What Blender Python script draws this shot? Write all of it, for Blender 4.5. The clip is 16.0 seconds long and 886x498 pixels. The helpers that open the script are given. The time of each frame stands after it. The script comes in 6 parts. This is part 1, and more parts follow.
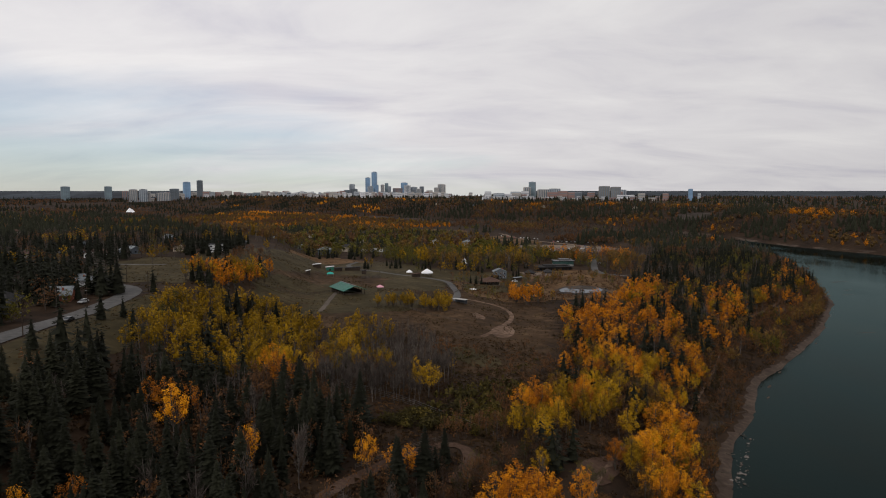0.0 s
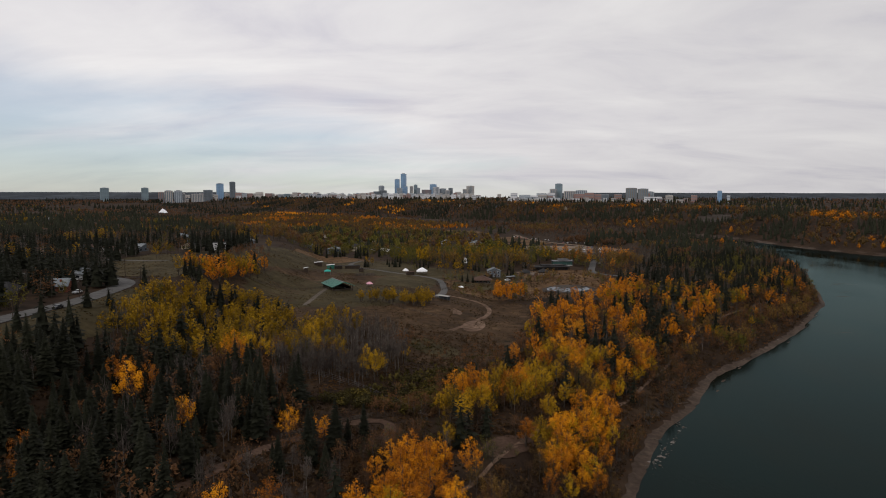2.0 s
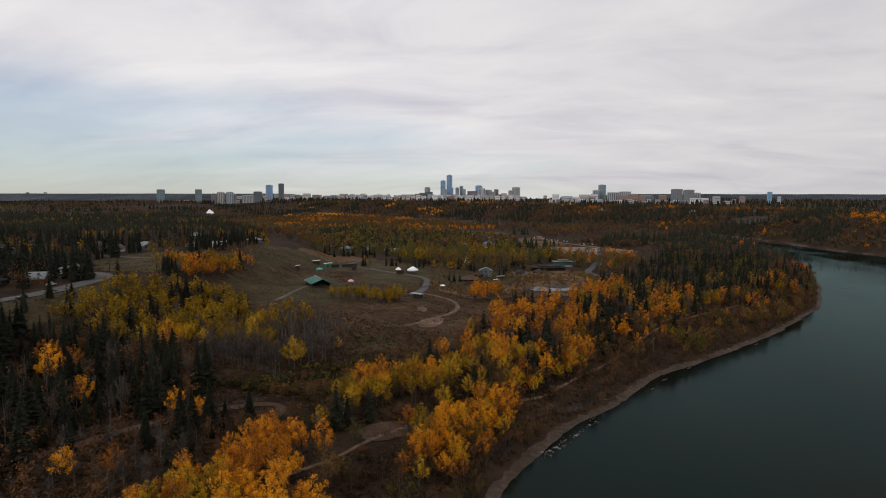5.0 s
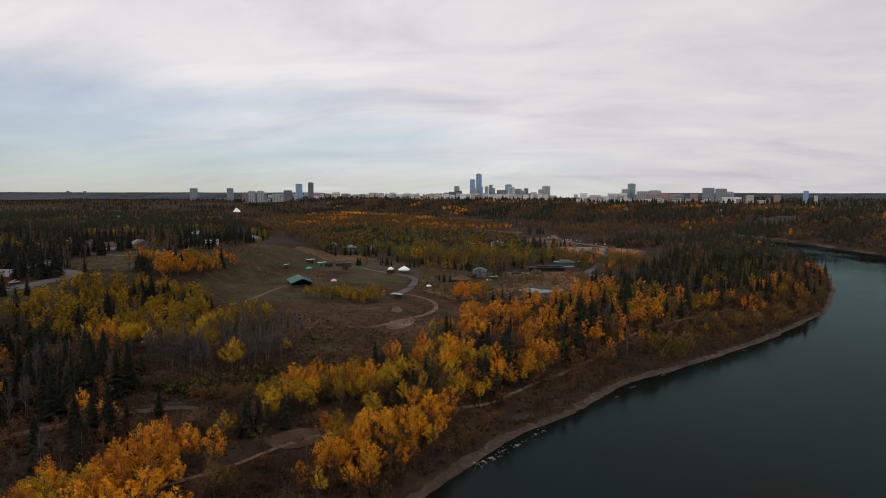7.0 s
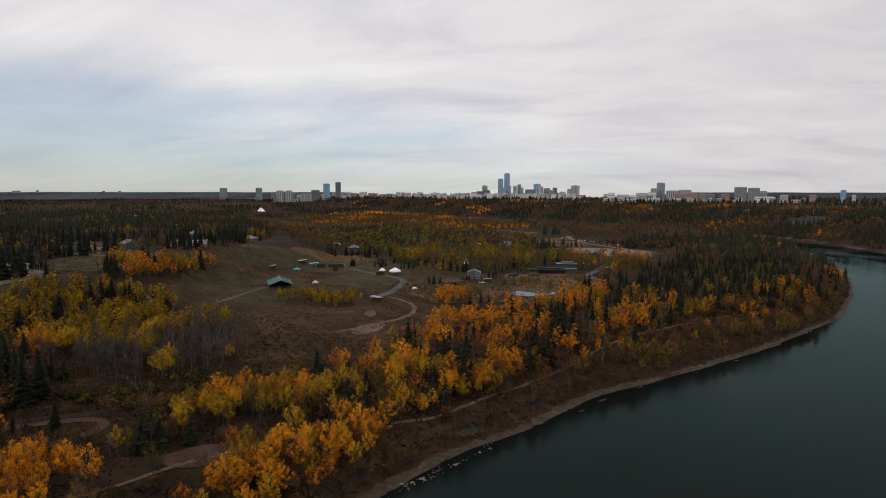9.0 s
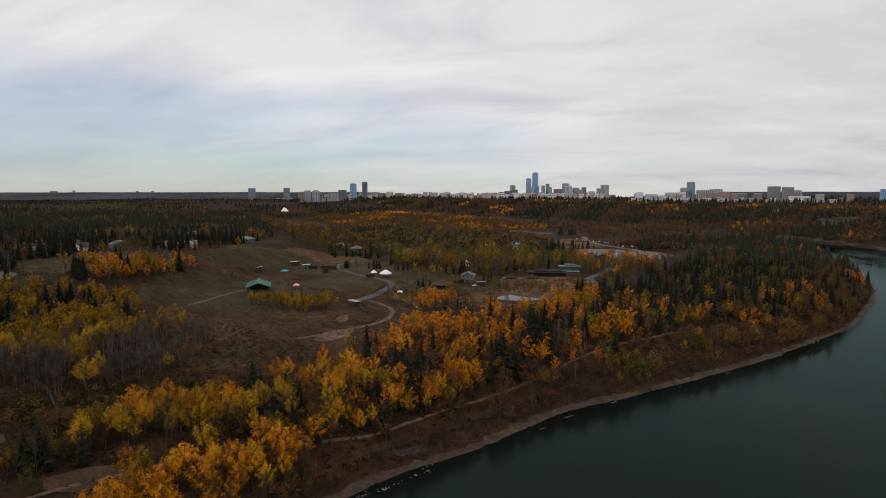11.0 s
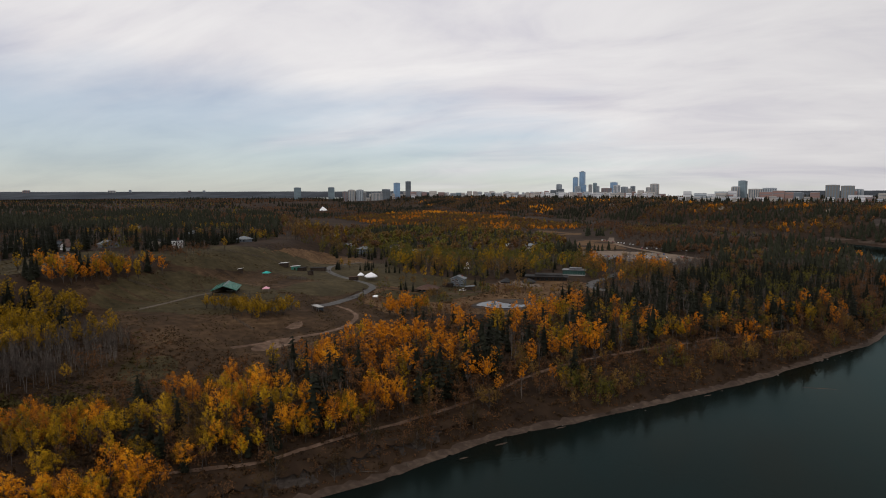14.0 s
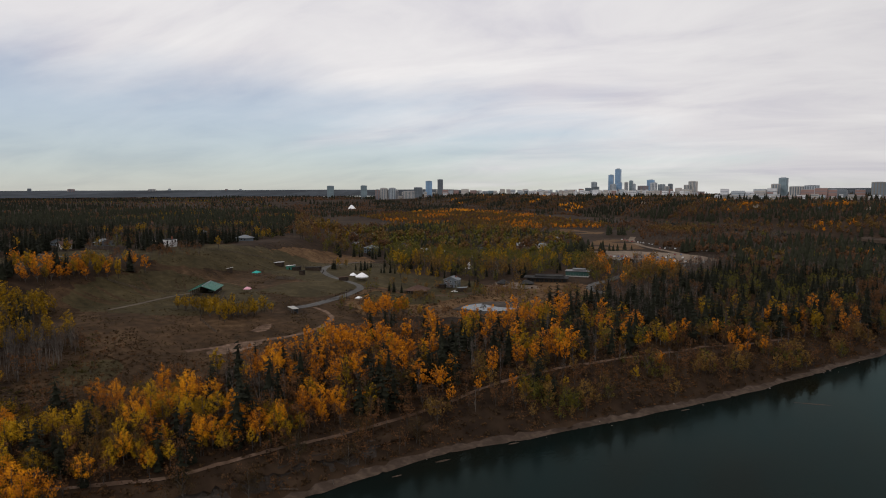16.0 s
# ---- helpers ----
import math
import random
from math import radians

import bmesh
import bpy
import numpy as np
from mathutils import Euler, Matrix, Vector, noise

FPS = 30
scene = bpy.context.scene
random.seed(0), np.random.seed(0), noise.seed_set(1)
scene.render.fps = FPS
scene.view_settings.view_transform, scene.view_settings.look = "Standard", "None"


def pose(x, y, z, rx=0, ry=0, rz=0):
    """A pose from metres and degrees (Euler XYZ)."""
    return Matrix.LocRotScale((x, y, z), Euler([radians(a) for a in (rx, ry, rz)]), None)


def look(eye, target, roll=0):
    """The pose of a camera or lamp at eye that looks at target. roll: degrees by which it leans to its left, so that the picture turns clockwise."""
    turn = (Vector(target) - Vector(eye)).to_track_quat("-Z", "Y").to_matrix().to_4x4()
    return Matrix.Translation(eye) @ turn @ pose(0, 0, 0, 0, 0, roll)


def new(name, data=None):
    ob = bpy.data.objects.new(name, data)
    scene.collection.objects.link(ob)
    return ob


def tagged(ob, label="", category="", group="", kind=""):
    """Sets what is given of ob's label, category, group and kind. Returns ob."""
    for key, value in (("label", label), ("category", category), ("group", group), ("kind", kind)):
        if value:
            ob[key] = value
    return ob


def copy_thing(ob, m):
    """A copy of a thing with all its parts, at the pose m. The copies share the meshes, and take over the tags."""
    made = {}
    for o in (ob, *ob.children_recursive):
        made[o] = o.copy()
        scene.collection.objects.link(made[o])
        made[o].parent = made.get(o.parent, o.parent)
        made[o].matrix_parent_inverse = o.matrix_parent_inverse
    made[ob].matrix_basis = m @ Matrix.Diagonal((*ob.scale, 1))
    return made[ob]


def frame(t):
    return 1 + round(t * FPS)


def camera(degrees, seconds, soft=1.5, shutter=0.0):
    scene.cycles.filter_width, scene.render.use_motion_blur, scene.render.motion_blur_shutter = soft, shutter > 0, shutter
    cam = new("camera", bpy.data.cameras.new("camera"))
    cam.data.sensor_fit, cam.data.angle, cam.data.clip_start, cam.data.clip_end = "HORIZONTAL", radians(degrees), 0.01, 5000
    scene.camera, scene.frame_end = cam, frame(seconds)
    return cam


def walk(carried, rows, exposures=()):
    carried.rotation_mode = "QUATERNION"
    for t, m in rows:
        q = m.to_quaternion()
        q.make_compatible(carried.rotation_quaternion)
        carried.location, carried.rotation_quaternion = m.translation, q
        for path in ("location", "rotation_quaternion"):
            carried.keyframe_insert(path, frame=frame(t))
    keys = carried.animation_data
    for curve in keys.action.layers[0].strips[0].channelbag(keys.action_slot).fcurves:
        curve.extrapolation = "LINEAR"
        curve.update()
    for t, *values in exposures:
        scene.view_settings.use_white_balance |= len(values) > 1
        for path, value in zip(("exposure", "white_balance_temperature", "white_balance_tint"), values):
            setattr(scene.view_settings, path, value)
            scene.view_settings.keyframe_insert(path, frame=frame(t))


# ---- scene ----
cam = camera(69.2, 16.0, soft=0.98)
METRES, EYE, TILT, LEAN, TURN = 275.0, 85.0, -5.2, 0.0, 0.0
ROWS = [
    (0.0, 0.0, 0.0, 0.0, -0.0, 0.0, -0.0),
    (0.5, 0.0253, -0.0176, -0.0017, 0.68, 0.03, -0.09),
    (1.0, 0.0522, -0.0342, -0.0032, 1.41, 0.07, -0.18),
    (1.5, 0.0792, -0.049, -0.0045, 2.12, 0.1, -0.26),
    (2.0, 0.1079, -0.0624, -0.0058, 2.88, 0.13, -0.34),
    (2.5, 0.1365, -0.074, -0.007, 3.63, 0.13, -0.38),
    (3.0, 0.1664, -0.0847, -0.0082, 4.4, 0.15, -0.46),
    (3.5, 0.1963, -0.0927, -0.0089, 5.15, 0.15, -0.51),
    (4.0, 0.2269, -0.0967, -0.0093, 5.92, 0.19, -0.58),
    (6.5, 0.3764, -0.0564, -0.0068, 9.77, 0.11, -0.95),
    (7.0, 0.4028, -0.04, -0.0054, 10.48, 0.07, -1.02),
    (7.5, 0.4292, -0.0218, -0.004, 11.21, 0.06, -1.08),
    (8.0, 0.4539, -0.0031, -0.0026, 11.9, 0.04, -1.13),
    (8.5, 0.4783, 0.0175, -0.0008, 12.61, 0.01, -1.19),
    (9.0, 0.5014, 0.0382, 0.0009, 13.31, -0.02, -1.23),
    (11.5, 0.6113, 0.1479, 0.0109, 16.81, -0.14, -1.44),
    (12.0, 0.6327, 0.1713, 0.013, 17.54, -0.18, -1.48),
    (12.5, 0.6534, 0.194, 0.0149, 18.27, -0.2, -1.54),
    (13.0, 0.6751, 0.2171, 0.0169, 19.03, -0.23, -1.6),
    (13.5, 0.6962, 0.2394, 0.0188, 19.79, -0.26, -1.67),
    (14.0, 0.7182, 0.2622, 0.0207, 20.61, -0.3, -1.74),
    (14.5, 0.7397, 0.2843, 0.0227, 21.41, -0.37, -1.77),
    (15.0, 0.7612, 0.3073, 0.0248, 22.24, -0.43, -1.84),
    (15.5, 0.7821, 0.3297, 0.0267, 23.06, -0.5, -1.88),
    (16.0, 0.8032, 0.3534, 0.0288, 23.92, -0.58, -1.92),
]
walk(cam, [(t, pose(0, 0, EYE, TILT, LEAN, TURN) @ pose(METRES * x, METRES * y, METRES * z, 90 + pitch, roll, yaw)) for t, x, y, z, yaw, pitch, roll in ROWS])

# ---- world, sun ----
world = bpy.data.worlds.new("overcast")
scene.world = world
world.use_nodes = True
wn, wl = world.node_tree.nodes, world.node_tree.links
wn.clear()
SUN_HIGH, SUN_TURN = radians(38), radians(212)

out = wn.new("ShaderNodeOutputWorld")
back = wn.new("ShaderNodeBackground")
sky = wn.new("ShaderNodeTexSky")
sky.sky_type, sky.sun_disc, sky.sun_elevation, sky.sun_rotation = "NISHITA", False, SUN_HIGH, SUN_TURN
sky.dust_density, sky.ozone_density = 0.2, 2.0
sky_dim = wn.new("ShaderNodeVectorMath")
sky_dim.operation = "SCALE"
sky_dim.inputs["Scale"].default_value = 0.074
tint = wn.new("ShaderNodeVectorMath")
tint.operation = "MULTIPLY"
tint.inputs[1].default_value = (0.94, 1.10, 1.26)
wl.new(sky_dim.outputs[0], tint.inputs[0])
wl.new(sky.outputs[0], sky_dim.inputs[0])
coord = wn.new("ShaderNodeTexCoord")
axes = wn.new("ShaderNodeSeparateXYZ")
wl.new(coord.outputs["Generated"], axes.inputs[0])
up = wn.new("ShaderNodeMath")
up.operation = "MAXIMUM"
up.inputs[1].default_value = 0.0
wl.new(axes.outputs[2], up.inputs[0])
lift = wn.new("ShaderNodeMath")
lift.operation = "ADD"
lift.inputs[1].default_value = 0.20
wl.new(up.outputs[0], lift.inputs[0])
flat = wn.new("ShaderNodeCombineXYZ")
for i in (0, 1):
    q = wn.new("ShaderNodeMath")
    q.operation = "DIVIDE"
    wl.new(axes.outputs[i], q.inputs[0])
    wl.new(lift.outputs[0], q.inputs[1])
    wl.new(q.outputs[0], flat.inputs[i])
sheet = wn.new("ShaderNodeMapping")
sheet.inputs["Rotation"].default_value = (0, 0, radians(12))
sheet.inputs["Scale"].default_value = (0.55, 1.0, 1)
sheet.inputs["Location"].default_value = (3.1, 1.7, 0)
wl.new(flat.outputs[0], sheet.inputs[0])
clouds = wn.new("ShaderNodeTexNoise")
for k, v in (("Scale", 1.9), ("Detail", 8.0), ("Roughness", 0.57), ("Distortion", 0.5)):
    clouds.inputs[k].default_value = v
wl.new(sheet.outputs[0], clouds.inputs["Vector"])
shade = wn.new("ShaderNodeValToRGB")
shade.color_ramp.elements[0].position, shade.color_ramp.elements[0].color = 0.28, (0.60, 0.585, 0.645, 1)
shade.color_ramp.elements[1].position, shade.color_ramp.elements[1].color = 0.68, (0.84, 0.82, 0.82, 1)
mid = shade.color_ramp.elements.new(0.47)
mid.color = (0.74, 0.72, 0.74, 1)
wl.new(clouds.outputs[0], shade.inputs[0])
# the cloud sheet thins out low in the west, where pale blue shows through
west = wn.new("ShaderNodeVectorMath")
west.operation = "DOT_PRODUCT"
west.inputs[1].default_value = Vector((-0.80, 0.59, 0.06)).normalized()
wl.new(coord.outputs["Generated"], west.inputs[0])
gaps = wn.new("ShaderNodeTexNoise")
for k, v in (("Scale", 1.1), ("Detail", 6.0), ("Roughness", 0.5)):
    gaps.inputs[k].default_value = v
wl.new(sheet.outputs[0], gaps.inputs["Vector"])
thin = wn.new("ShaderNodeMath")
thin.operation = "MULTIPLY_ADD"
thin.inputs[1].default_value = 0.9
wl.new(gaps.outputs[0], thin.inputs[0])
low_ = wn.new("ShaderNodeMath")
low_.operation = "MULTIPLY_ADD"
low_.inputs[1].default_value = -2.3
wl.new(up.outputs[0], low_.inputs[0])
wl.new(west.outputs["Value"], low_.inputs[2])
wl.new(low_.outputs[0], thin.inputs[2])
cover = wn.new("ShaderNodeMapRange")
cover.interpolation_type = "SMOOTHSTEP"
for k, v in (("From Min", 0.88), ("From Max", 1.28), ("To Min", 1.0), ("To Max", 0.44)):
    cover.inputs[k].default_value = v
wl.new(thin.outputs[0], cover.inputs["Value"])
blend = wn.new("ShaderNodeMix")
blend.data_type = "RGBA"
wl.new(cover.outputs[0], blend.inputs["Factor"])
wl.new(tint.outputs[0], blend.inputs[6])
wl.new(shade.outputs[0], blend.inputs[7])
# thicker, duller air low over the horizon
dull = wn.new("ShaderNodeMapRange")
for k, v in (("From Min", 0.0), ("From Max", 0.10), ("To Min", 0.90), ("To Max", 1.0)):
    dull.inputs[k].default_value = v
wl.new(up.outputs[0], dull.inputs["Value"])
air = wn.new("ShaderNodeVectorMath")
air.operation = "SCALE"
wl.new(blend.outputs[2], air.inputs[0])
east = wn.new("ShaderNodeVectorMath")
east.operation = "DOT_PRODUCT"
east.inputs[1].default_value = Vector((0.86, 0.5, 0.1)).normalized()
wl.new(coord.outputs["Generated"], east.inputs[0])
heavy = wn.new("ShaderNodeMapRange")
for k, v in (("From Min", 0.3), ("From Max", 1.0), ("To Min", 1.03), ("To Max", 0.82)):
    heavy.inputs[k].default_value = v
wl.new(east.outputs["Value"], heavy.inputs["Value"])
both = wn.new("ShaderNodeMath")
both.operation = "MULTIPLY"
wl.new(dull.outputs[0], both.inputs[0])
wl.new(heavy.outputs[0], both.inputs[1])
wl.new(both.outputs[0], air.inputs["Scale"])
wl.new(air.outputs[0], back.inputs["Color"])
back.inputs["Strength"].default_value = 1.0
wl.new(back.outputs[0], out.inputs["Surface"])

sun = new("sun", bpy.data.lights.new("sun", "SUN"))
sun.data.energy, sun.data.angle, sun.data.color = 0.7, radians(14), (1.0, 0.95, 0.88)
sun.matrix_world = look((0, 0, 0), (-math.sin(SUN_TURN) * math.cos(SUN_HIGH), -math.cos(SUN_TURN) * math.cos(SUN_HIGH), -math.sin(SUN_HIGH)))


# ---- materials ----
def rgb(c):
    return (*c, 1.0)


def surface(name, tones, scale=1.0, rough=0.85, bump=0.0, metal=0.0, island=0.0, spread=0.0, coarse=0.1, gloss=0.04, stretch=(1, 1, 1), through_light=0.0):
    """A rough surface: a ramp of tones driven by a fine and a coarse noise over the place, by the object's own chance and by the chance of each loose piece."""
    m = bpy.data.materials.new(name)
    m.use_nodes = True
    n, l = m.node_tree.nodes, m.node_tree.links
    b = n["Principled BSDF"]
    b.inputs["Roughness"].default_value, b.inputs["Metallic"].default_value = rough, metal
    b.inputs["Specular IOR Level"].default_value = gloss
    geo = n.new("ShaderNodeNewGeometry")
    place = n.new("ShaderNodeMapping")
    place.inputs["Scale"].default_value = stretch
    l.new(geo.outputs["Position"], place.inputs[0])
    fine, broad = n.new("ShaderNodeTexNoise"), n.new("ShaderNodeTexNoise")
    for t, s, d in ((fine, scale, 6.0), (broad, scale * coarse, 3.0)):
        t.inputs["Scale"].default_value, t.inputs["Detail"].default_value = s, d
        l.new(place.outputs[0], t.inputs["Vector"])
    mixed = n.new("ShaderNodeMath")
    mixed.operation = "ADD"
    half = n.new("ShaderNodeMath")
    half.operation = "MULTIPLY"
    half.inputs[1].default_value = 0.5
    l.new(fine.outputs[0], mixed.inputs[0])
    l.new(broad.outputs[0], mixed.inputs[1])
    l.new(mixed.outputs[0], half.inputs[0])
    value = half.outputs[0]
    for weight, source in ((spread, "object"), (island, "piece")):
        if weight:
            chance = n.new("ShaderNodeObjectInfo").outputs["Random"] if source == "object" else geo.outputs["Random Per Island"]
            step = n.new("ShaderNodeMath")
            step.operation = "MULTIPLY_ADD"
            step.inputs[1].default_value = weight
            l.new(chance, step.inputs[0])
            shift = n.new("ShaderNodeMath")
            shift.operation = "SUBTRACT"
            shift.inputs[1].default_value = weight / 2
            l.new(value, step.inputs[2])
            l.new(step.outputs[0], shift.inputs[0])
            value = shift.outputs[0]
    ramp = n.new("ShaderNodeValToRGB")
    e = ramp.color_ramp.elements
    for i, c in enumerate(tones):
        p = 0.3 + 0.4 * i / max(1, len(tones) - 1)
        if i < 2:
            e[i].position, e[i].color = p, rgb(c)
        else:
            e.new(p).color = rgb(c)
    l.new(value, ramp.inputs[0])
    l.new(ramp.outputs[0], b.inputs["Base Color"])
    if bump:
        bp = n.new("ShaderNodeBump")
        bp.inputs["Strength"].default_value, bp.inputs["Distance"].default_value = 0.6, bump
        l.new(fine.outputs[0], bp.inputs["Height"])
        l.new(bp.outputs[0], b.inputs["Normal"])
    if through_light:
        tr, mx = n.new("ShaderNodeBsdfTranslucent"), n.new("ShaderNodeMixShader")
        l.new(ramp.outputs[0], tr.inputs["Color"])
        mx.inputs[0].default_value = through_light
        l.new(b.outputs[0], mx.inputs[1])
        l.new(tr.outputs[0], mx.inputs[2])
        l.new(mx.outputs[0], n["Material Output"].inputs["Surface"])
    return m


def leaf(name, tones, **k):
    return surface(name, tones, scale=0.35, rough=0.7, island=0.11, spread=0.42, coarse=0.25, gloss=0.06, through_light=0.16, **k)


LEAVES = {
    "spruce": surface("spruce needles", [(0.0098, 0.0104, 0.0070), (0.0160, 0.0170, 0.0106), (0.026, 0.027, 0.0165)], scale=0.5, rough=0.8, island=0.10, spread=0.25, coarse=0.1, gloss=0.05),
    "yellow_aspen": leaf("yellow leaves", [(0.115, 0.072, 0.009), (0.315, 0.182, 0.010), (0.54, 0.312, 0.013)]),
    "orange_poplar": leaf("orange leaves", [(0.25, 0.083, 0.012), (0.57, 0.205, 0.010), (0.76, 0.325, 0.012)]),
    "rust_tree": leaf("rust leaves", [(0.030, 0.019, 0.014), (0.060, 0.036, 0.023), (0.13, 0.062, 0.026)]),
    "amber_tree": leaf("amber leaves", [(0.042, 0.027, 0.013), (0.092, 0.056, 0.021), (0.19, 0.108, 0.028)]),
    "olive_tree": leaf("olive leaves", [(0.024, 0.027, 0.010), (0.052, 0.053, 0.015), (0.125, 0.105, 0.018)]),
    "bare_aspen": surface("fine twigs", [(0.036, 0.029, 0.025), (0.068, 0.055, 0.047), (0.118, 0.096, 0.082)], scale=0.4, island=0.14, spread=0.2, gloss=0.05),
    "olive_shrub": leaf("olive brush leaves", [(0.024, 0.02, 0.009), (0.05, 0.041, 0.013), (0.115, 0.085, 0.018)]),
    "shrub": leaf("shrub leaves", [(0.027, 0.018, 0.011), (0.055, 0.034, 0.018), (0.105, 0.053, 0.022)]),
}
bark_grey = surface("pale aspen bark", [(0.045, 0.037, 0.031), (0.09, 0.076, 0.066), (0.17, 0.15, 0.13)], scale=1.6, bump=0.02, island=0.1, spread=0.1)
bark_mid = surface("brown grey bark", [(0.035, 0.028, 0.023), (0.07, 0.058, 0.048), (0.12, 0.10, 0.085)], scale=1.6, bump=0.02, island=0.1, spread=0.1)
bark_dark = surface("dark spruce bark", [(0.02, 0.015, 0.012), (0.05, 0.038, 0.03), (0.08, 0.06, 0.045)], scale=2.0, bump=0.03)
soil = surface("dry autumn ground", [(0.012, 0.0085, 0.006), (0.024, 0.0155, 0.0105), (0.040, 0.025, 0.0155), (0.062, 0.039, 0.024)], scale=0.16, bump=0.25, coarse=0.12)
grass_dry = surface("tawny dry meadow", [(0.015, 0.0095, 0.006), (0.034, 0.021, 0.0115), (0.062, 0.037, 0.020), (0.105, 0.066, 0.036)], scale=0.22, bump=0.3, coarse=0.16)
grass_green = surface("fading lawn", [(0.023, 0.019, 0.0095), (0.046, 0.036, 0.0175), (0.078, 0.059, 0.030)], scale=0.3, bump=0.06, coarse=0.2)
straw = surface("dry grass blades", [(0.03, 0.02, 0.011), (0.055, 0.037, 0.019), (0.085, 0.06, 0.031), (0.13, 0.095, 0.052)], scale=0.25, island=0.35, coarse=0.2, through_light=0.25)
grass_tawny = surface("tawny tall grass", [(0.038, 0.021, 0.011), (0.076, 0.043, 0.021), (0.122, 0.071, 0.035), (0.165, 0.103, 0.054)], scale=0.3, bump=0.2, coarse=0.2)
earth_bare = surface("bare reddish earth", [(0.05, 0.031, 0.021), (0.12, 0.077, 0.053), (0.24, 0.165, 0.12)], scale=0.4, bump=0.15, coarse=0.2)
gravel = surface("pale gravel", [(0.042, 0.025, 0.017), (0.07, 0.043, 0.030), (0.11, 0.071, 0.052)], scale=1.2, bump=0.03)
mud = surface("wet silt shore", [(0.026, 0.018, 0.013), (0.058, 0.041, 0.031), (0.115, 0.083, 0.062)], scale=0.5, bump=0.1, rough=0.7)
clay = surface("grey clay bank", [(0.024, 0.019, 0.016), (0.046, 0.037, 0.031), (0.085, 0.070, 0.060)], scale=0.5, bump=0.3, stretch=(1, 1, 3))
asphalt = surface("worn asphalt", [(0.055, 0.053, 0.052), (0.088, 0.085, 0.082), (0.13, 0.126, 0.12)], scale=0.6, bump=0.01)
lot = surface("sandy parking ground", [(0.10, 0.072, 0.053), (0.16, 0.12, 0.09), (0.23, 0.18, 0.135)], scale=0.15, bump=0.03)
concrete = surface("concrete", [(0.22, 0.21, 0.20), (0.34, 0.33, 0.31), (0.45, 0.44, 0.42)], scale=0.8, bump=0.01)
stone = surface("river stone", [(0.04, 0.032, 0.027), (0.085, 0.070, 0.060), (0.18, 0.155, 0.14)], scale=1.0, island=0.4, spread=0.4, bump=0.02)
wood_old = surface("weathered wood", [(0.045, 0.036, 0.03), (0.09, 0.074, 0.06), (0.15, 0.125, 0.105)], scale=1.2, stretch=(1, 1, 0.2), bump=0.01)
wood_dark = surface("dark stained wood", [(0.02, 0.016, 0.013), (0.04, 0.03, 0.024), (0.07, 0.05, 0.038)], scale=1.0)
metal_grey = surface("galvanised steel", [(0.10, 0.10, 0.10), (0.15, 0.15, 0.155), (0.22, 0.22, 0.23)], scale=2.0, rough=0.5, metal=0.7, gloss=0.5)
green_metal = surface("green metal roofing", [(0.012, 0.085, 0.062), (0.02, 0.125, 0.09), (0.03, 0.16, 0.12)], scale=0.8, rough=0.45, gloss=0.4)
teal_cloth = surface("teal canvas", [(0.03, 0.28, 0.24), (0.05, 0.36, 0.31), (0.07, 0.42, 0.37)], scale=0.8)
pink_cloth = surface("pink canvas", [(0.55, 0.25, 0.32), (0.65, 0.33, 0.40), (0.72, 0.42, 0.48)], scale=0.8)
white_cloth = surface("white canvas", [(0.70, 0.70, 0.72), (0.80, 0.80, 0.82), (0.86, 0.86, 0.87)], scale=0.8)
white_paint = surface("white siding", [(0.44, 0.44, 0.44), (0.55, 0.55, 0.55), (0.66, 0.66, 0.66)], scale=0.9)
tan_paint = surface("tan stucco", [(0.26, 0.22, 0.17), (0.36, 0.31, 0.25), (0.44, 0.39, 0.32)], scale=0.9)
grey_paint = surface("blue grey siding", [(0.07, 0.083, 0.097), (0.105, 0.122, 0.14), (0.15, 0.17, 0.19)], scale=0.9)
red_brick = surface("red brick", [(0.13, 0.045, 0.03), (0.20, 0.07, 0.045), (0.27, 0.11, 0.075)], scale=1.2)
shingle_dark = surface("dark shingles", [(0.02, 0.02, 0.021), (0.035, 0.034, 0.034), (0.06, 0.057, 0.055)], scale=1.0)
shingle_grey = surface("grey shingles", [(0.11, 0.125, 0.135), (0.17, 0.185, 0.195), (0.24, 0.255, 0.26)], scale=1.0)
shingle_brown = surface("brown shingles", [(0.05, 0.03, 0.024), (0.085, 0.052, 0.04), (0.12, 0.08, 0.062)], scale=1.0)
glass_dark = surface("dark window glass", [(0.012, 0.016, 0.02), (0.02, 0.026, 0.032), (0.03, 0.038, 0.045)], scale=0.5, rough=0.08, gloss=0.6)
rubber = surface("tyre rubber", [(0.012, 0.012, 0.012), (0.02, 0.02, 0.02)], scale=3.0)
CAR_PAINTS = [surface(n + " car paint", [tuple(0.8 * v for v in c), c], scale=0.5, rough=0.3, gloss=0.6) for n, c in (("white", (0.75, 0.75, 0.75)), ("black", (0.015, 0.015, 0.017)), ("silver", (0.4, 0.41, 0.42)), ("red", (0.30, 0.02, 0.02)), ("blue", (0.03, 0.07, 0.2)))]
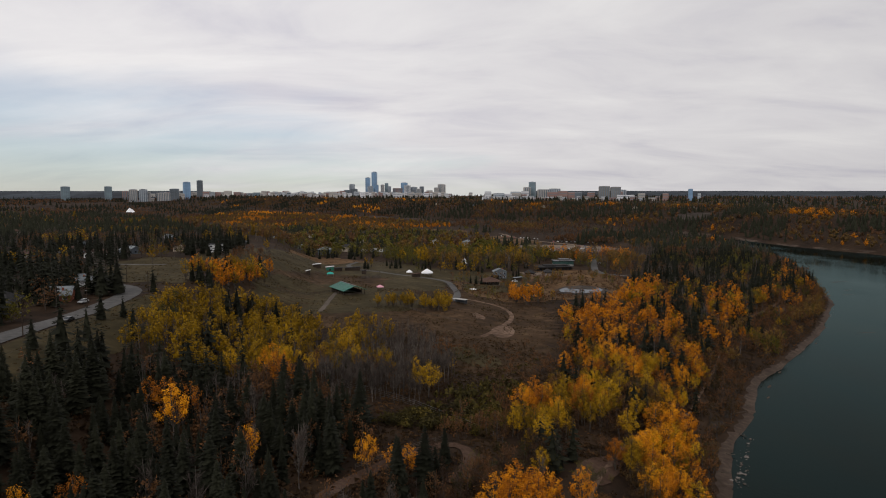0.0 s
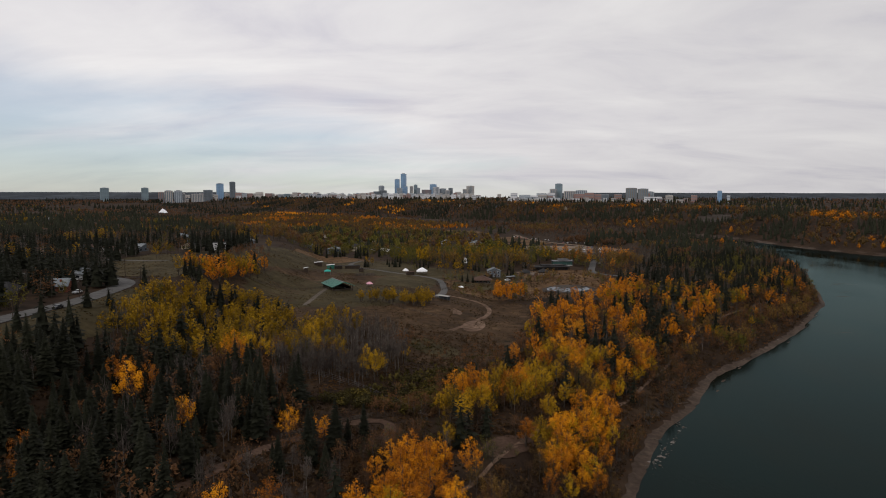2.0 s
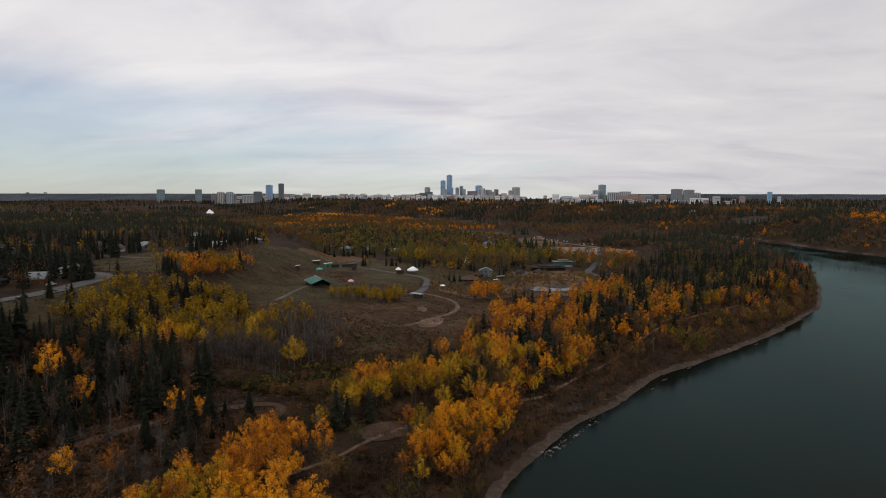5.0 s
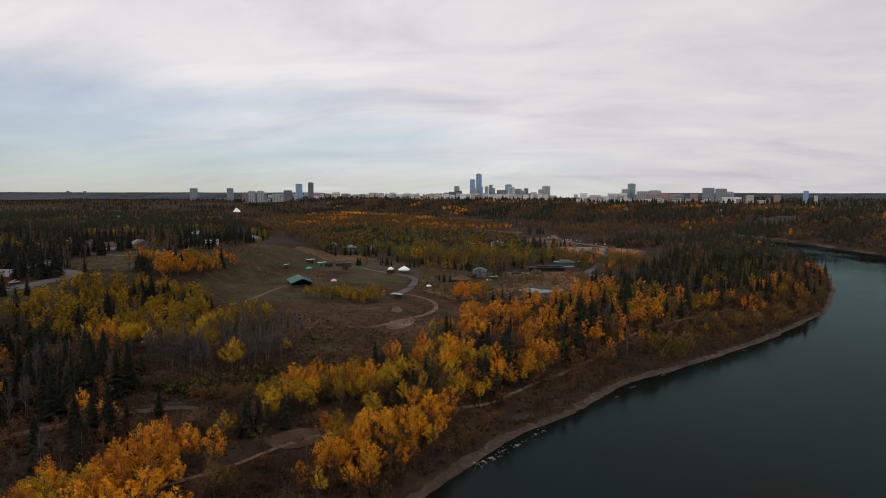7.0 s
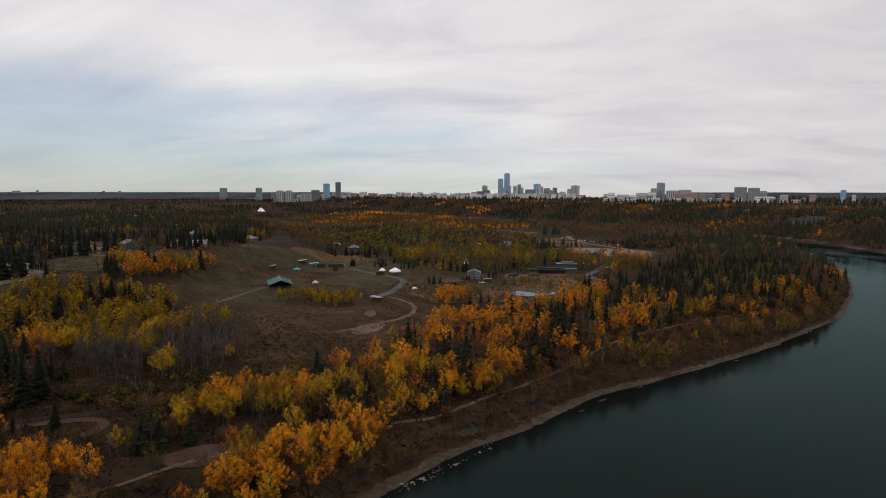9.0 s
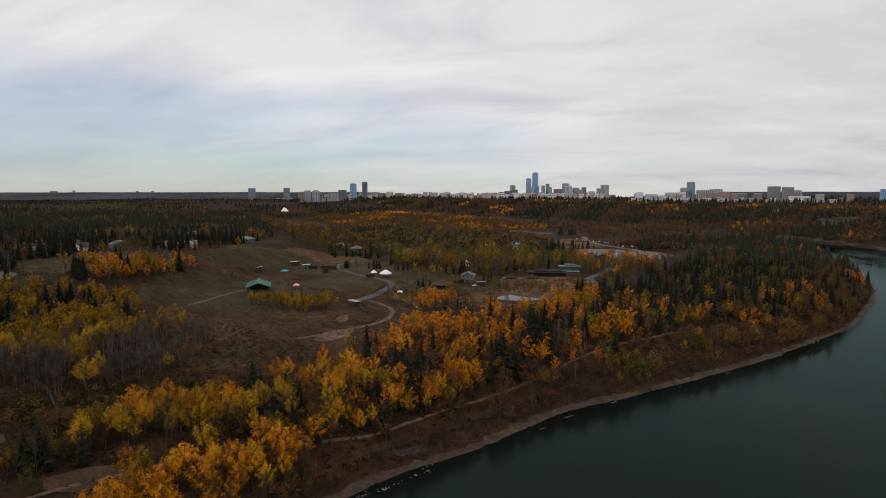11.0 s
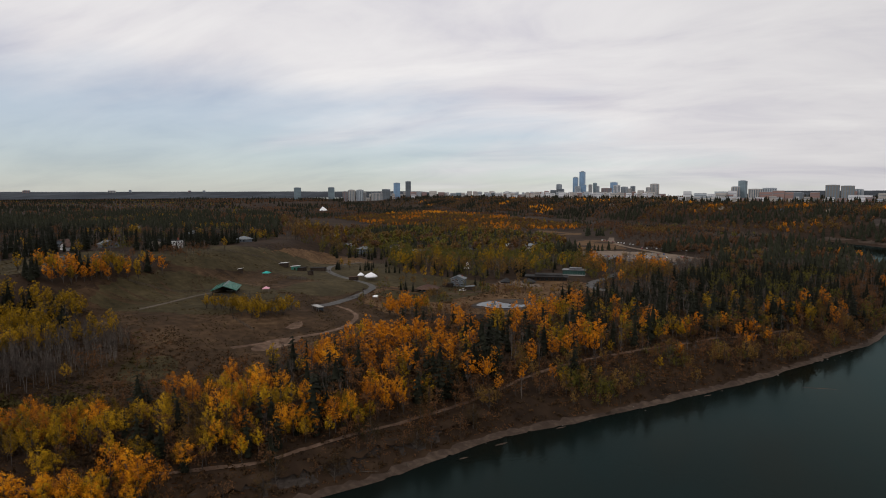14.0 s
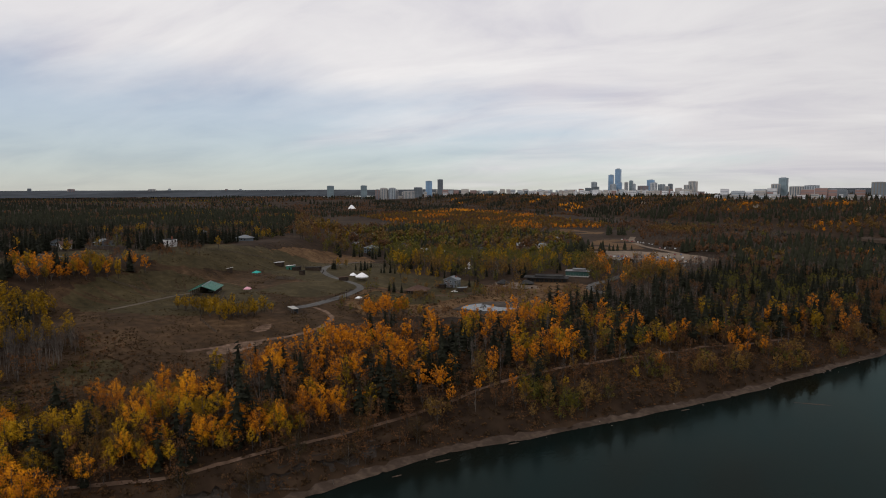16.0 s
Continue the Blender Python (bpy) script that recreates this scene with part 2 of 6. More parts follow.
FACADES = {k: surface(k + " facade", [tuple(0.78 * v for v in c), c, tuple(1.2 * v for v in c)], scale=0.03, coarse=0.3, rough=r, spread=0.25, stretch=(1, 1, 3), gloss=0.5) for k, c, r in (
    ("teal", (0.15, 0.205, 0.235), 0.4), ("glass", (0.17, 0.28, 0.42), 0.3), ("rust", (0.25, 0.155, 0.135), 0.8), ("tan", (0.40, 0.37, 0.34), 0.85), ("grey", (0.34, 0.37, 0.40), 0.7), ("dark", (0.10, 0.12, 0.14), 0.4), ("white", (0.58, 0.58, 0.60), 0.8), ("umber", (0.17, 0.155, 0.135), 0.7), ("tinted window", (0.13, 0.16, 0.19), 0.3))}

water = bpy.data.materials.new("river water")
water.use_nodes = True
n, l = water.node_tree.nodes, water.node_tree.links
n.remove(n["Principled BSDF"])
body, gleam, mixed_, fresnel = n.new("ShaderNodeBsdfDiffuse"), n.new("ShaderNodeBsdfGlossy"), n.new("ShaderNodeMixShader"), n.new("ShaderNodeFresnel")
fresnel.inputs["IOR"].default_value = 1.20
gleam.inputs["Color"].default_value = (0.232, 0.332, 0.334, 1)
geo, place = n.new("ShaderNodeNewGeometry"), n.new("ShaderNodeMapping")
place.inputs["Scale"].default_value, place.inputs["Rotation"].default_value = (0.5, 0.22, 1), (0, 0, radians(-28))
l.new(geo.outputs["Position"], place.inputs[0])
ripple, swirl = n.new("ShaderNodeTexNoise"), n.new("ShaderNodeTexNoise")
for t, s_, d in ((ripple, 1.6, 3.0), (swirl, 0.05, 4.0)):
    t.inputs["Scale"].default_value, t.inputs["Detail"].default_value = s_, d
    l.new(place.outputs[0], t.inputs["Vector"])
depth = n.new("ShaderNodeValToRGB")
depth.color_ramp.elements[0].position, depth.color_ramp.elements[0].color = 0.35, (0.0070, 0.0072, 0.0050, 1)
depth.color_ramp.elements[1].position, depth.color_ramp.elements[1].color = 0.65, (0.0045, 0.0088, 0.0083, 1)
l.new(swirl.outputs[0], depth.inputs[0])
l.new(depth.outputs[0], body.inputs["Color"])
bp = n.new("ShaderNodeBump")
bp.inputs["Strength"].default_value, bp.inputs["Distance"].default_value = 0.45, 0.06
l.new(ripple.outputs[0], bp.inputs["Height"])
calm = n.new("ShaderNodeMapRange")
for k, v in (("From Min", 0.35), ("From Max", 0.65), ("To Min", 0.04), ("To Max", 0.18)):
    calm.inputs[k].default_value = v
l.new(swirl.outputs[0], calm.inputs["Value"])
l.new(calm.outputs[0], gleam.inputs["Roughness"])
for node in (gleam, fresnel):
    l.new(bp.outputs[0], node.inputs["Normal"])
l.new(fresnel.outputs[0], mixed_.inputs[0])
l.new(body.outputs[0], mixed_.inputs[1])
l.new(gleam.outputs[0], mixed_.inputs[2])
l.new(mixed_.outputs[0], n["Material Output"].inputs["Surface"])

pond_water = bpy.data.materials.new("still pond water")
pond_water.use_nodes = True
n, l = pond_water.node_tree.nodes, pond_water.node_tree.links
n.remove(n["Principled BSDF"])
body, gleam, mixed_ = n.new("ShaderNodeBsdfDiffuse"), n.new("ShaderNodeBsdfGlossy"), n.new("ShaderNodeMixShader")
body.inputs["Color"].default_value, gleam.inputs["Color"].default_value = (0.09, 0.093, 0.093, 1), (0.31, 0.325, 0.34, 1)
gleam.inputs["Roughness"].default_value, mixed_.inputs[0].default_value = 0.05, 0.72
l.new(body.outputs[0], mixed_.inputs[1])
l.new(gleam.outputs[0], mixed_.inputs[2])
l.new(mixed_.outputs[0], n["Material Output"].inputs["Surface"])
# blue-grey tones carry the haze of distance; no air is modelled
far_land = surface("haze-tinted distant farmland", [(0.018, 0.021, 0.026), (0.034, 0.040, 0.048), (0.075, 0.085, 0.098)], scale=0.03, coarse=0.12, stretch=(1, 0.3, 1))

# ---- lie of the land ----
SHORE = np.array([(20, -500), (35, -150), (55, 40), (66, 120), (72, 155), (92, 202), (113, 231), (130, 263), (141, 281), (151, 292), (168, 309), (188, 334), (210, 360), (236, 393), (251, 416), (276, 453), (293, 476), (311, 515), (325, 552), (341, 588), (356, 632), (364, 656), (378, 735), (391, 835), (390, 950), (362, 1100), (300, 1250), (90, 1590), (-500, 2250), (-1300, 3000), (-2600, 4400)], float)
WIDE = 122.0


def river_width(y):
    """Metres from bank to bank; the river widens round the bend."""
    return np.interp(np.asarray(y, float), [560, 700, 843, 972, 1106, 1300], [WIDE, 165, 192, 146, 148, WIDE])


def shore_distance(x, y):
    """Metres from the near bank's water line: plus on the park's side, minus over the river."""
    x, y = np.asarray(x, float), np.asarray(y, float)
    best, side = np.full(np.broadcast(x, y).shape, 1e9), np.ones(np.broadcast(x, y).shape)
    for (ax, ay), (bx, by) in zip(SHORE[:-1], SHORE[1:]):
        ux, uy = bx - ax, by - ay
        s = np.clip(((x - ax) * ux + (y - ay) * uy) / (ux * ux + uy * uy), 0, 1)
        d = np.hypot(x - ax - s * ux, y - ay - s * uy)
        near = d < best - 1e-6
        best = np.where(near, d, best)
        side = np.where(near, np.where(ux * (y - ay) - uy * (x - ax) >= 0, 1.0, -1.0), side)
    return best * side + 0.7 * np.sin(x * 0.10 + 1.7 * np.sin(y * 0.06)) + 0.3 * np.sin(y * 0.23 + x * 0.13)


def smooth(v):
    v = np.clip(v, 0, 1)
    return v * v * (3 - 2 * v)


def ground(x, y):
    """The ground's height over the river's water."""
    x, y = np.asarray(x, float), np.asarray(y, float)
    d = shore_distance(x, y)
    edge = np.interp(y, [0, 150, 250, 450, 550, 720, 1200, 2200], [-80, -85, -92, -103, -120, -170, -600, -1500])
    park = 15 + 9 * smooth((60 - x) / 110) * smooth((750 - y) / 350) - 3 * smooth((y - 900) / 500)
    park = park + 18 * smooth((edge + 25 - x) / 55)
    park = park + 0.5 * np.sin(x * 0.071 + 1.3 * np.sin(y * 0.043)) * np.sin(y * 0.057 + 0.4)
    bank = np.interp(d, [-400, -14, 0, 6, 8, 12, 30, 42, 90], [-4, -2.5, 0, 1.3, 4.0, 6.0, 14.5, 18, 60])
    here = np.minimum(park, bank)
    over = -d - river_width(y)
    there = np.interp(over, [-30, 0, 8, 60, 150, 260, 5000], [-4, 0, 2.5, 16, 36, 43, 44])
    return np.where(over > -30, np.maximum(there, -4), here)


# ---- mesh helpers ----
def mesh_of(name, verts, tris):
    """A mesh from arrays of corners and triangles."""
    verts, tris = np.asarray(verts, np.float32), np.asarray(tris, np.int32)
    me = bpy.data.meshes.new(name)
    me.vertices.add(len(verts))
    me.vertices.foreach_set("co", verts.ravel())
    me.loops.add(tris.size)
    me.loops.foreach_set("vertex_index", tris.ravel())
    me.polygons.add(len(tris))
    me.polygons.foreach_set("loop_start", np.arange(0, tris.size, 3, dtype=np.int32))
    me.update(calc_edges=True)
    return me


def part(name, bm, material, parent=None, label=""):
    """One mesh object from a bmesh or from a mesh, under a thing, a part or nothing."""
    if isinstance(bm, bmesh.types.BMesh):
        bmesh.ops.recalc_face_normals(bm, faces=bm.faces)
        me = bpy.data.meshes.new(name)
        bm.to_mesh(me)
        bm.free()
    else:
        me = bm
    if not me.materials:
        me.materials.append(material)
    ob = new(name, me)
    ob.parent = parent
    return tagged(ob, label)


def thing(name, label, category, x=0, y=0, z=0, turn=0, group="", kind=""):
    ob = new(name)
    ob.matrix_basis = pose(x, y, z, 0, 0, turn)
    return tagged(ob, label, category, group, kind)


def box(bm, x0, x1, y0, y1, z0, z1):
    v = [bm.verts.new((x, y, z)) for z in (z0, z1) for x, y in ((x0, y0), (x1, y0), (x1, y1), (x0, y1))]
    for f in ((0, 3, 2, 1), (4, 5, 6, 7), (0, 1, 5, 4), (1, 2, 6, 5), (2, 3, 7, 6), (3, 0, 4, 7)):
        bm.faces.new([v[i] for i in f])
    return bm


def boxes(*rows, bevel=0.0):
    bm = bmesh.new()
    for r in rows:
        box(bm, *r)
    if bevel:
        bmesh.ops.bevel(bm, geom=bm.edges[:], offset=bevel, segments=1, affect="EDGES")
    return bm


def cone(bm, x, y, z0, z1, r0, r1, sides=8):
    a = [(math.cos(2 * math.pi * i / sides), math.sin(2 * math.pi * i / sides)) for i in range(sides)]
    low = [bm.verts.new((x + r0 * c, y + r0 * s, z0)) for c, s in a]
    top = [bm.verts.new((x + r1 * c, y + r1 * s, z1)) for c, s in a]
    for i in range(sides):
        bm.faces.new((low[i], low[(i + 1) % sides], top[(i + 1) % sides], top[i]))
    bm.faces.new(low[::-1])
    bm.faces.new(top)
    return bm


def prism(bm, profile, y0, y1):
    """A closed outline in x, z drawn out from y0 to y1."""
    a, c = [bm.verts.new((x, y0, z)) for x, z in profile], [bm.verts.new((x, y1, z)) for x, z in profile]
    k = len(profile)
    for i in range(k):
        bm.faces.new((a[i], a[(i + 1) % k], c[(i + 1) % k], c[i]))
    bm.faces.new(a[::-1])
    bm.faces.new(c)
    return bm


def z_at(x, y):
    return float(ground(x, y))


# ---- ground, river, shore ----
def spread_out(fine_from, fine_to, low, high, step, grow):
    line = list(np.arange(fine_from, fine_to + step, step))
    s, v = step, line[-1]
    while v < high:
        s *= grow
        v += s
        line.append(min(v, high))
    s, v = step, line[0]
    while v > low:
        s *= grow
        v -= s
        line.insert(0, max(v, low))
    return np.array(line)


gx, gy = spread_out(-200, 400, -4700, 4700, 3.4, 1.11), spread_out(80, 600, -700, 4900, 3.4, 1.10)
GX, GY = np.meshgrid(gx, gy)
GZ = ground(GX, GY)
idx = np.arange(GX.size).reshape(GX.shape)
a, b_, c, d = idx[:-1, :-1].ravel(), idx[:-1, 1:].ravel(), idx[1:, 1:].ravel(), idx[1:, :-1].ravel()
me = mesh_of("ground", np.stack([GX.ravel(), GY.ravel(), GZ.ravel()], 1), np.concatenate([np.stack([a, b_, c], 1), np.stack([a, c, d], 1)]))
me.polygons.foreach_set("use_smooth", np.ones(len(me.polygons), bool))
tagged(part("ground", me, soil), "brown autumn valley ground with leaf litter", "ground", kind="structure")


def resample(line, step):
    line = np.asarray(line, float)
    seg = np.hypot(*np.diff(line, axis=0).T)
    s = np.concatenate([[0], np.cumsum(seg)])
    k = np.linspace(0, s[-1], max(2, int(s[-1] / step) + 1))
    return np.stack([np.interp(k, s, line[:, 0]), np.interp(k, s, line[:, 1])], 1)


def rounded(line, times=2):
    line = np.asarray(line, float)
    for _ in range(times):
        cut = np.empty((2 * len(line) - 2, 2))
        cut[0::2], cut[1::2] = 0.75 * line[:-1] + 0.25 * line[1:], 0.25 * line[:-1] + 0.75 * line[1:]
        line = np.concatenate([line[:1], cut, line[-1:]])
    return line


def normals_of(p):
    t = np.gradient(p, axis=0)
    t /= np.hypot(t[:, 0], t[:, 1])[:, None]
    return np.stack([-t[:, 1], t[:, 0]], 1)


def draped(name, line, offsets, lift, material, rag=0.0, step=3.0, flat_z=None, seed=1):
    """A strip along a line, with rows at the given offsets to its left, laid on the ground."""
    rng = np.random.default_rng(seed)
    p = resample(line, step)
    nn = normals_of(p)
    rows = []
    for o in offsets:
        w = o + rag * rng.normal(size=len(p)) * (o in (offsets[0], offsets[-1]))
        rows.append(p + nn * w[:, None])
    q = np.concatenate(rows)
    z = ground(q[:, 0], q[:, 1]) + lift if flat_z is None else np.full(len(q), flat_z)
    k, m = len(p), len(offsets)
    i = np.arange(k * m).reshape(m, k)
    if offsets[1] > offsets[0]:
        i = i[:, ::-1]
    i = i[:, ::-1]
    a, b_, c, d = i[:-1, :-1].ravel(), i[:-1, 1:].ravel(), i[1:, 1:].ravel(), i[1:, :-1].ravel()
    return part(name, mesh_of(name, np.column_stack([q, z]), np.concatenate([np.stack([a, b_, c], 1), np.stack([a, c, d], 1)])), material)


def patch(name, outline, lift, material, step=4.0):
    """A piece of surface inside an outline, laid on the ground."""
    o = rounded(np.vstack([outline, outline[:1]]))
    mid = o.mean(0)
    rings = max(2, int(np.hypot(*(o - mid).T).max() / step))
    o = resample(o, step)
    rag = 1 + 0.06 * np.sin(np.arange(len(o)) * 2.1 + len(o)) * np.sin(np.arange(len(o)) * 0.73 + 1.0)
    o = mid + (o - mid) * rag[:, None]
    pts = [mid[None]] + [mid + (o - mid) * (r + 1) / rings for r in range(rings)]
    q = np.concatenate(pts)
    k = len(o)
    tris = [(0, 1 + i, 1 + (i + 1) % k) for i in range(k)]
    for r in range(rings - 1):
        s0, s1 = 1 + r * k, 1 + (r + 1) * k
        for i in range(k):
            j = (i + 1) % k
            tris += [(s0 + i, s1 + i, s1 + j), (s0 + i, s1 + j, s0 + j)]
    return part(name, mesh_of(name, np.column_stack([q, ground(q[:, 0], q[:, 1]) + lift]), tris), material)


river_v = [(x, y, 0.0) for y in np.linspace(-600, 3000, 13) for x in np.linspace(-1400, 1400, 11)]
river_t = [t_ for k in range(12) for i in range(10) for t_ in ((k * 11 + i, k * 11 + i + 1, k * 11 + i + 12), (k * 11 + i, k * 11 + i + 12, k * 11 + i + 11))]
tagged(part("river", mesh_of("river", river_v, river_t), water), "dark green slow river with faint ripples", "river", kind="structure")
near_bank = SHORE[2:25]
tagged(draped("shore", near_bank, (-1.8, 0, 1.1, 2.2), 0.2, mud, rag=0.55, step=2.5), "pale silt shore along the river", "shore", kind="structure")
far_bank = rounded([(640, 620), (612, 760), (587, 843), (548, 925), (529, 972), (515, 1060), (513, 1106), (480, 1200), (400, 1340)])
tagged(draped("far_shore", far_bank, (3, -3, -8), 0.3, mud, rag=1.5, step=8.0), "thin silt line under the far bluff", "shore", kind="structure")

ROADS = {
    "road": ([(-128, 120), (-128, 182), (-127, 215), (-126, 240), (-130, 265), (-140, 284), (-156, 294), (-190, 300), (-260, 300)], 9.0, asphalt, "grey residential street curving past houses"),
    "lane": ([(5, 379), (10, 398), (7, 435), (3, 458), (-14, 468), (-38, 479), (-58, 500), (-76, 528), (-84, 556), (-78, 590)], 4.6, asphalt, "grey asphalt service lane through the park"),
    "footpath": ([(3, 458), (20, 466), (40, 470), (60, 480), (72, 500), (82, 530)], 3.0, gravel, "pale footpath beside the meadow"),
    "dirt_trail": ([(12, 390), (23, 388), (34, 376), (39, 356), (36, 335), (28, 314), (18, 292)], 2.6, earth_bare, "reddish dirt trail winding over the meadow"),
    "field_lane": ([(-64, 383), (-63, 350), (-62, 320)], 2.6, wood_old, "narrow grey walkway to the green barn"),
    "barn_track": ([(-130, 372), (-110, 366), (-85, 375), (-66, 396), (-40, 396)], 2.2, grass_green, "faint track across the field"),
    "forest_track": ([(-50, 70), (-40, 92), (-30, 112), (-25, 126), (-18, 139), (-6, 154), (3, 161), (7, 157), (6, 147), (2, 138)], 3.2, gravel, "gravel track bending under the trees"),
    "river_trail": ([(20, 112), (30, 128), (35, 145), (52, 178), (70, 200), (86, 218), (96, 235), (106, 252), (114, 266), (122, 281), (134, 302), (152, 332), (172, 358), (205, 395), (250, 450)], 1.0, earth_bare, "reddish earth trail along the river bank"),
    "upper_road": ([(-300, 392), (-240, 382), (-188, 373), (-160, 368)], 4.5, asphalt, "pale street behind the field"),
    "lot_road": ([(95, 1060), (104, 960), (135, 880), (185, 800), (215, 770)], 8.0, lot, "sandy access road with parked cars"),
    "zoo_road": ([(205, 760), (180, 690), (150, 640), (140, 590), (130, 545), (150, 520)], 6.0, asphalt, "grey road beside the park buildings"),
}
for n_, (line, wide, mat, lab) in ROADS.items():
    tagged(draped(n_, rounded(line), (-wide / 2, -wide / 4, wide / 4, wide / 2), 0.22, mat, rag=0.15, step=3.0), lab, "road" if "road" in n_ else "path", kind="structure")
AREAS = {
    "verge": ([(-122, 110), (-100, 110), (-97, 170), (-99, 230), (-108, 262), (-124, 268), (-121, 240), (-122, 190)], grass_green, 0.12, "tawny grass verge between street and wood"),
    "upper_field": ([(-135, 300), (-118, 290), (-130, 350), (-150, 400), (-190, 415), (-200, 360), (-180, 310), (-160, 302)], grass_green, 0.12, "dry grass field below the houses"),
    "meadow": ([(-104, 345), (-94, 300), (-70, 302), (-46, 272), (-28, 266), (-8, 268), (4, 224), (26, 226), (42, 255), (54, 300), (64, 345), (60, 385), (36, 398), (0, 430), (-30, 455), (-70, 470), (-110, 480), (-125, 440), (-110, 385)], grass_dry, 0.10, "tawny dry meadow"),
    "barn_field": ([(-104, 350), (-92, 312), (-66, 314), (-40, 318), (-22, 326), (4, 372), (-30, 398), (-70, 420), (-106, 400)], grass_green, 0.12, "fading green field round the barn"),
    "upper_meadow": ([(-118, 486), (-86, 536), (-58, 586), (-100, 640), (-132, 660), (-140, 590)], grass_tawny, 0.10, "tawny dry paddock"),
    "hill_field": ([(-150, 400), (-112, 387), (-98, 430), (-90, 470), (-112, 490), (-140, 500), (-168, 480), (-172, 430)], grass_green, 0.15, "fading green field on the slope"),
    "paddock": ([(-112, 476), (-70, 462), (-30, 448), (0, 432), (10, 468), (-8, 520), (-28, 572), (-70, 592), (-128, 540), (-136, 490)], grass_green, 0.13, "fading green paddock behind the barn"),
    "zoo_grass": ([(14, 404), (40, 394), (70, 405), (110, 415), (135, 445), (145, 500), (140, 545), (110, 570), (80, 560), (60, 520), (30, 500), (4, 470)], grass_tawny, 0.08, "tawny grass round the lodge and pond"),
    "park_lawn": ([(-22, 458), (10, 470), (30, 464), (62, 456), (72, 484), (68, 522), (40, 548), (4, 536), (-30, 545), (-44, 505)], grass_green, 0.15, "fading lawn round the pavilion"),
    "lodge_terrace": ([(64, 545), (70, 528), (84, 520), (96, 521), (104, 528), (92, 546), (74, 553)], lot, 0.2, "pale gravel terrace before the lodge"),
    "zoo_lawn": ([(14, 436), (40, 430), (60, 446), (58, 466), (30, 462), (12, 456)], grass_green, 0.11, "fading lawn beside the lodge"),
    "lawn": ([(-36, 400), (-2, 400), (2, 425), (0, 452), (-24, 458), (-42, 440)], grass_green, 0.14, "fading lawn beside the lane"),
    "meadow_green": ([(12, 237), (-1, 254), (5, 267), (16, 266), (25, 249), (20, 238)], grass_green, 0.16, "green patch in the brown meadow"),
    "dirt_patch": ([(24, 297), (23, 311), (31, 324), (36, 318), (34, 301), (29, 293)], earth_bare, 0.17, "bare reddish earth patch"),
    "dirt_mound": ([(18, 331), (15, 343), (18, 348), (23, 339), (22, 331)], earth_bare, 0.17, "bare earth mound"),
    "pond_rim": ([(64, 428), (82, 416), (112, 424), (128, 446), (120, 472), (94, 480), (70, 462)], grass_tawny, 0.13, "dry grass round the pond"),
    "parking_lot": ([(84, 815), (96, 745), (150, 712), (200, 735), (215, 775), (190, 800), (140, 835)], lot, 0.2, "sandy parking ground"),
    "lot_field": ([(84, 830), (140, 850), (120, 900), (105, 1000), (60, 980), (60, 880)], grass_tawny, 0.12, "tawny field behind the parking ground"),
    "turning_circle": ([(31, 148), (33, 155), (39, 162), (47, 168), (48, 164), (43, 155), (40, 148), (35, 145)], gravel, 0.22, "gravel turning circle in the wood"),
    "bare_slope": ([(500, 1405), (578, 1382), (556, 1296), (520, 1300), (491, 1340)], clay, 0.6, "bare washed-out slope of the far bluff"),
    "far_clearing": ([(-50, 1225), (35, 1175), (45, 1090), (10, 1085), (-40, 1130)], grass_tawny, 0.15, "tawny clearing in the valley woods"),
    "valley_field": ([(272, 912), (302, 926), (298, 876), (272, 872)], grass_green, 0.15, "pale green clearing in the valley"),
}
for n_, (outline, mat, up_, lab) in AREAS.items():
    tagged(patch(n_, outline, up_, mat), lab, "ground patch", kind="structure")
pond_bank = np.array([(77, 432), (94, 424), (112, 433), (119, 452), (105, 468), (88, 462), (78, 448)], float)
tagged(patch("pond_bank", pond_bank, 0.36, clay), "dark muddy bank round the pond", "ground patch", kind="structure")
pond_o = rounded(np.array([(81, 436), (94, 430), (109, 437), (114, 451), (104, 462), (90, 458), (81, 447), (81, 436)], float))
pond_v = [(95, 446, z_at(95, 446) + 0.45)] + [(x, y, z_at(95, 446) + 0.45) for x, y in pond_o[:-1]]
k_ = len(pond_v) - 1
pond_t = np.array([(0, 1 + i, 1 + (i + 1) % k_) for i in range(k_)])
tagged(part("pond", mesh_of("pond", pond_v, pond_t), pond_water), "small grey pond reflecting the sky", "pond", kind="structure")

# ---- tree shapes ----
def leaves(rng, centres, radii, count, size, droop=0.0):
    """Small loose leaf faces scattered over clumps. centres and radii: (k, 3)."""
    count, size = int(count * 1.7), size * 0.85
    k = rng.choice(len(centres), count, p=radii.prod(1) ** 0.67 / (radii.prod(1) ** 0.67).sum())
    v = rng.normal(size=(count, 3))
    v /= np.linalg.norm(v, axis=1)[:, None]
    r = rng.uniform(0.15, 1.3, count) ** 0.7
    p = centres[k] + v * radii[k] * r[:, None]
    u = rng.normal(size=(count, 3))
    u /= np.linalg.norm(u, axis=1)[:, None]
    w = np.cross(u, v + 0.3 * rng.normal(size=(count, 3)))
    w /= np.linalg.norm(w, axis=1)[:, None] + 1e-9
    s = size * rng.uniform(0.6, 1.4, count)[:, None]
    q = np.stack([p - u * s * 0.6, p + w * s * 0.75, p + u * s * 0.6], 1).reshape(-1, 3)
    return q, np.arange(3 * count).reshape(-1, 3)


def joined(pieces):
    v, t, k = [], [], 0
    for a_, b__ in pieces:
        v.append(a_)
        t.append(np.asarray(b__) + k)
        k += len(a_)
    return np.concatenate(v), np.concatenate(t)


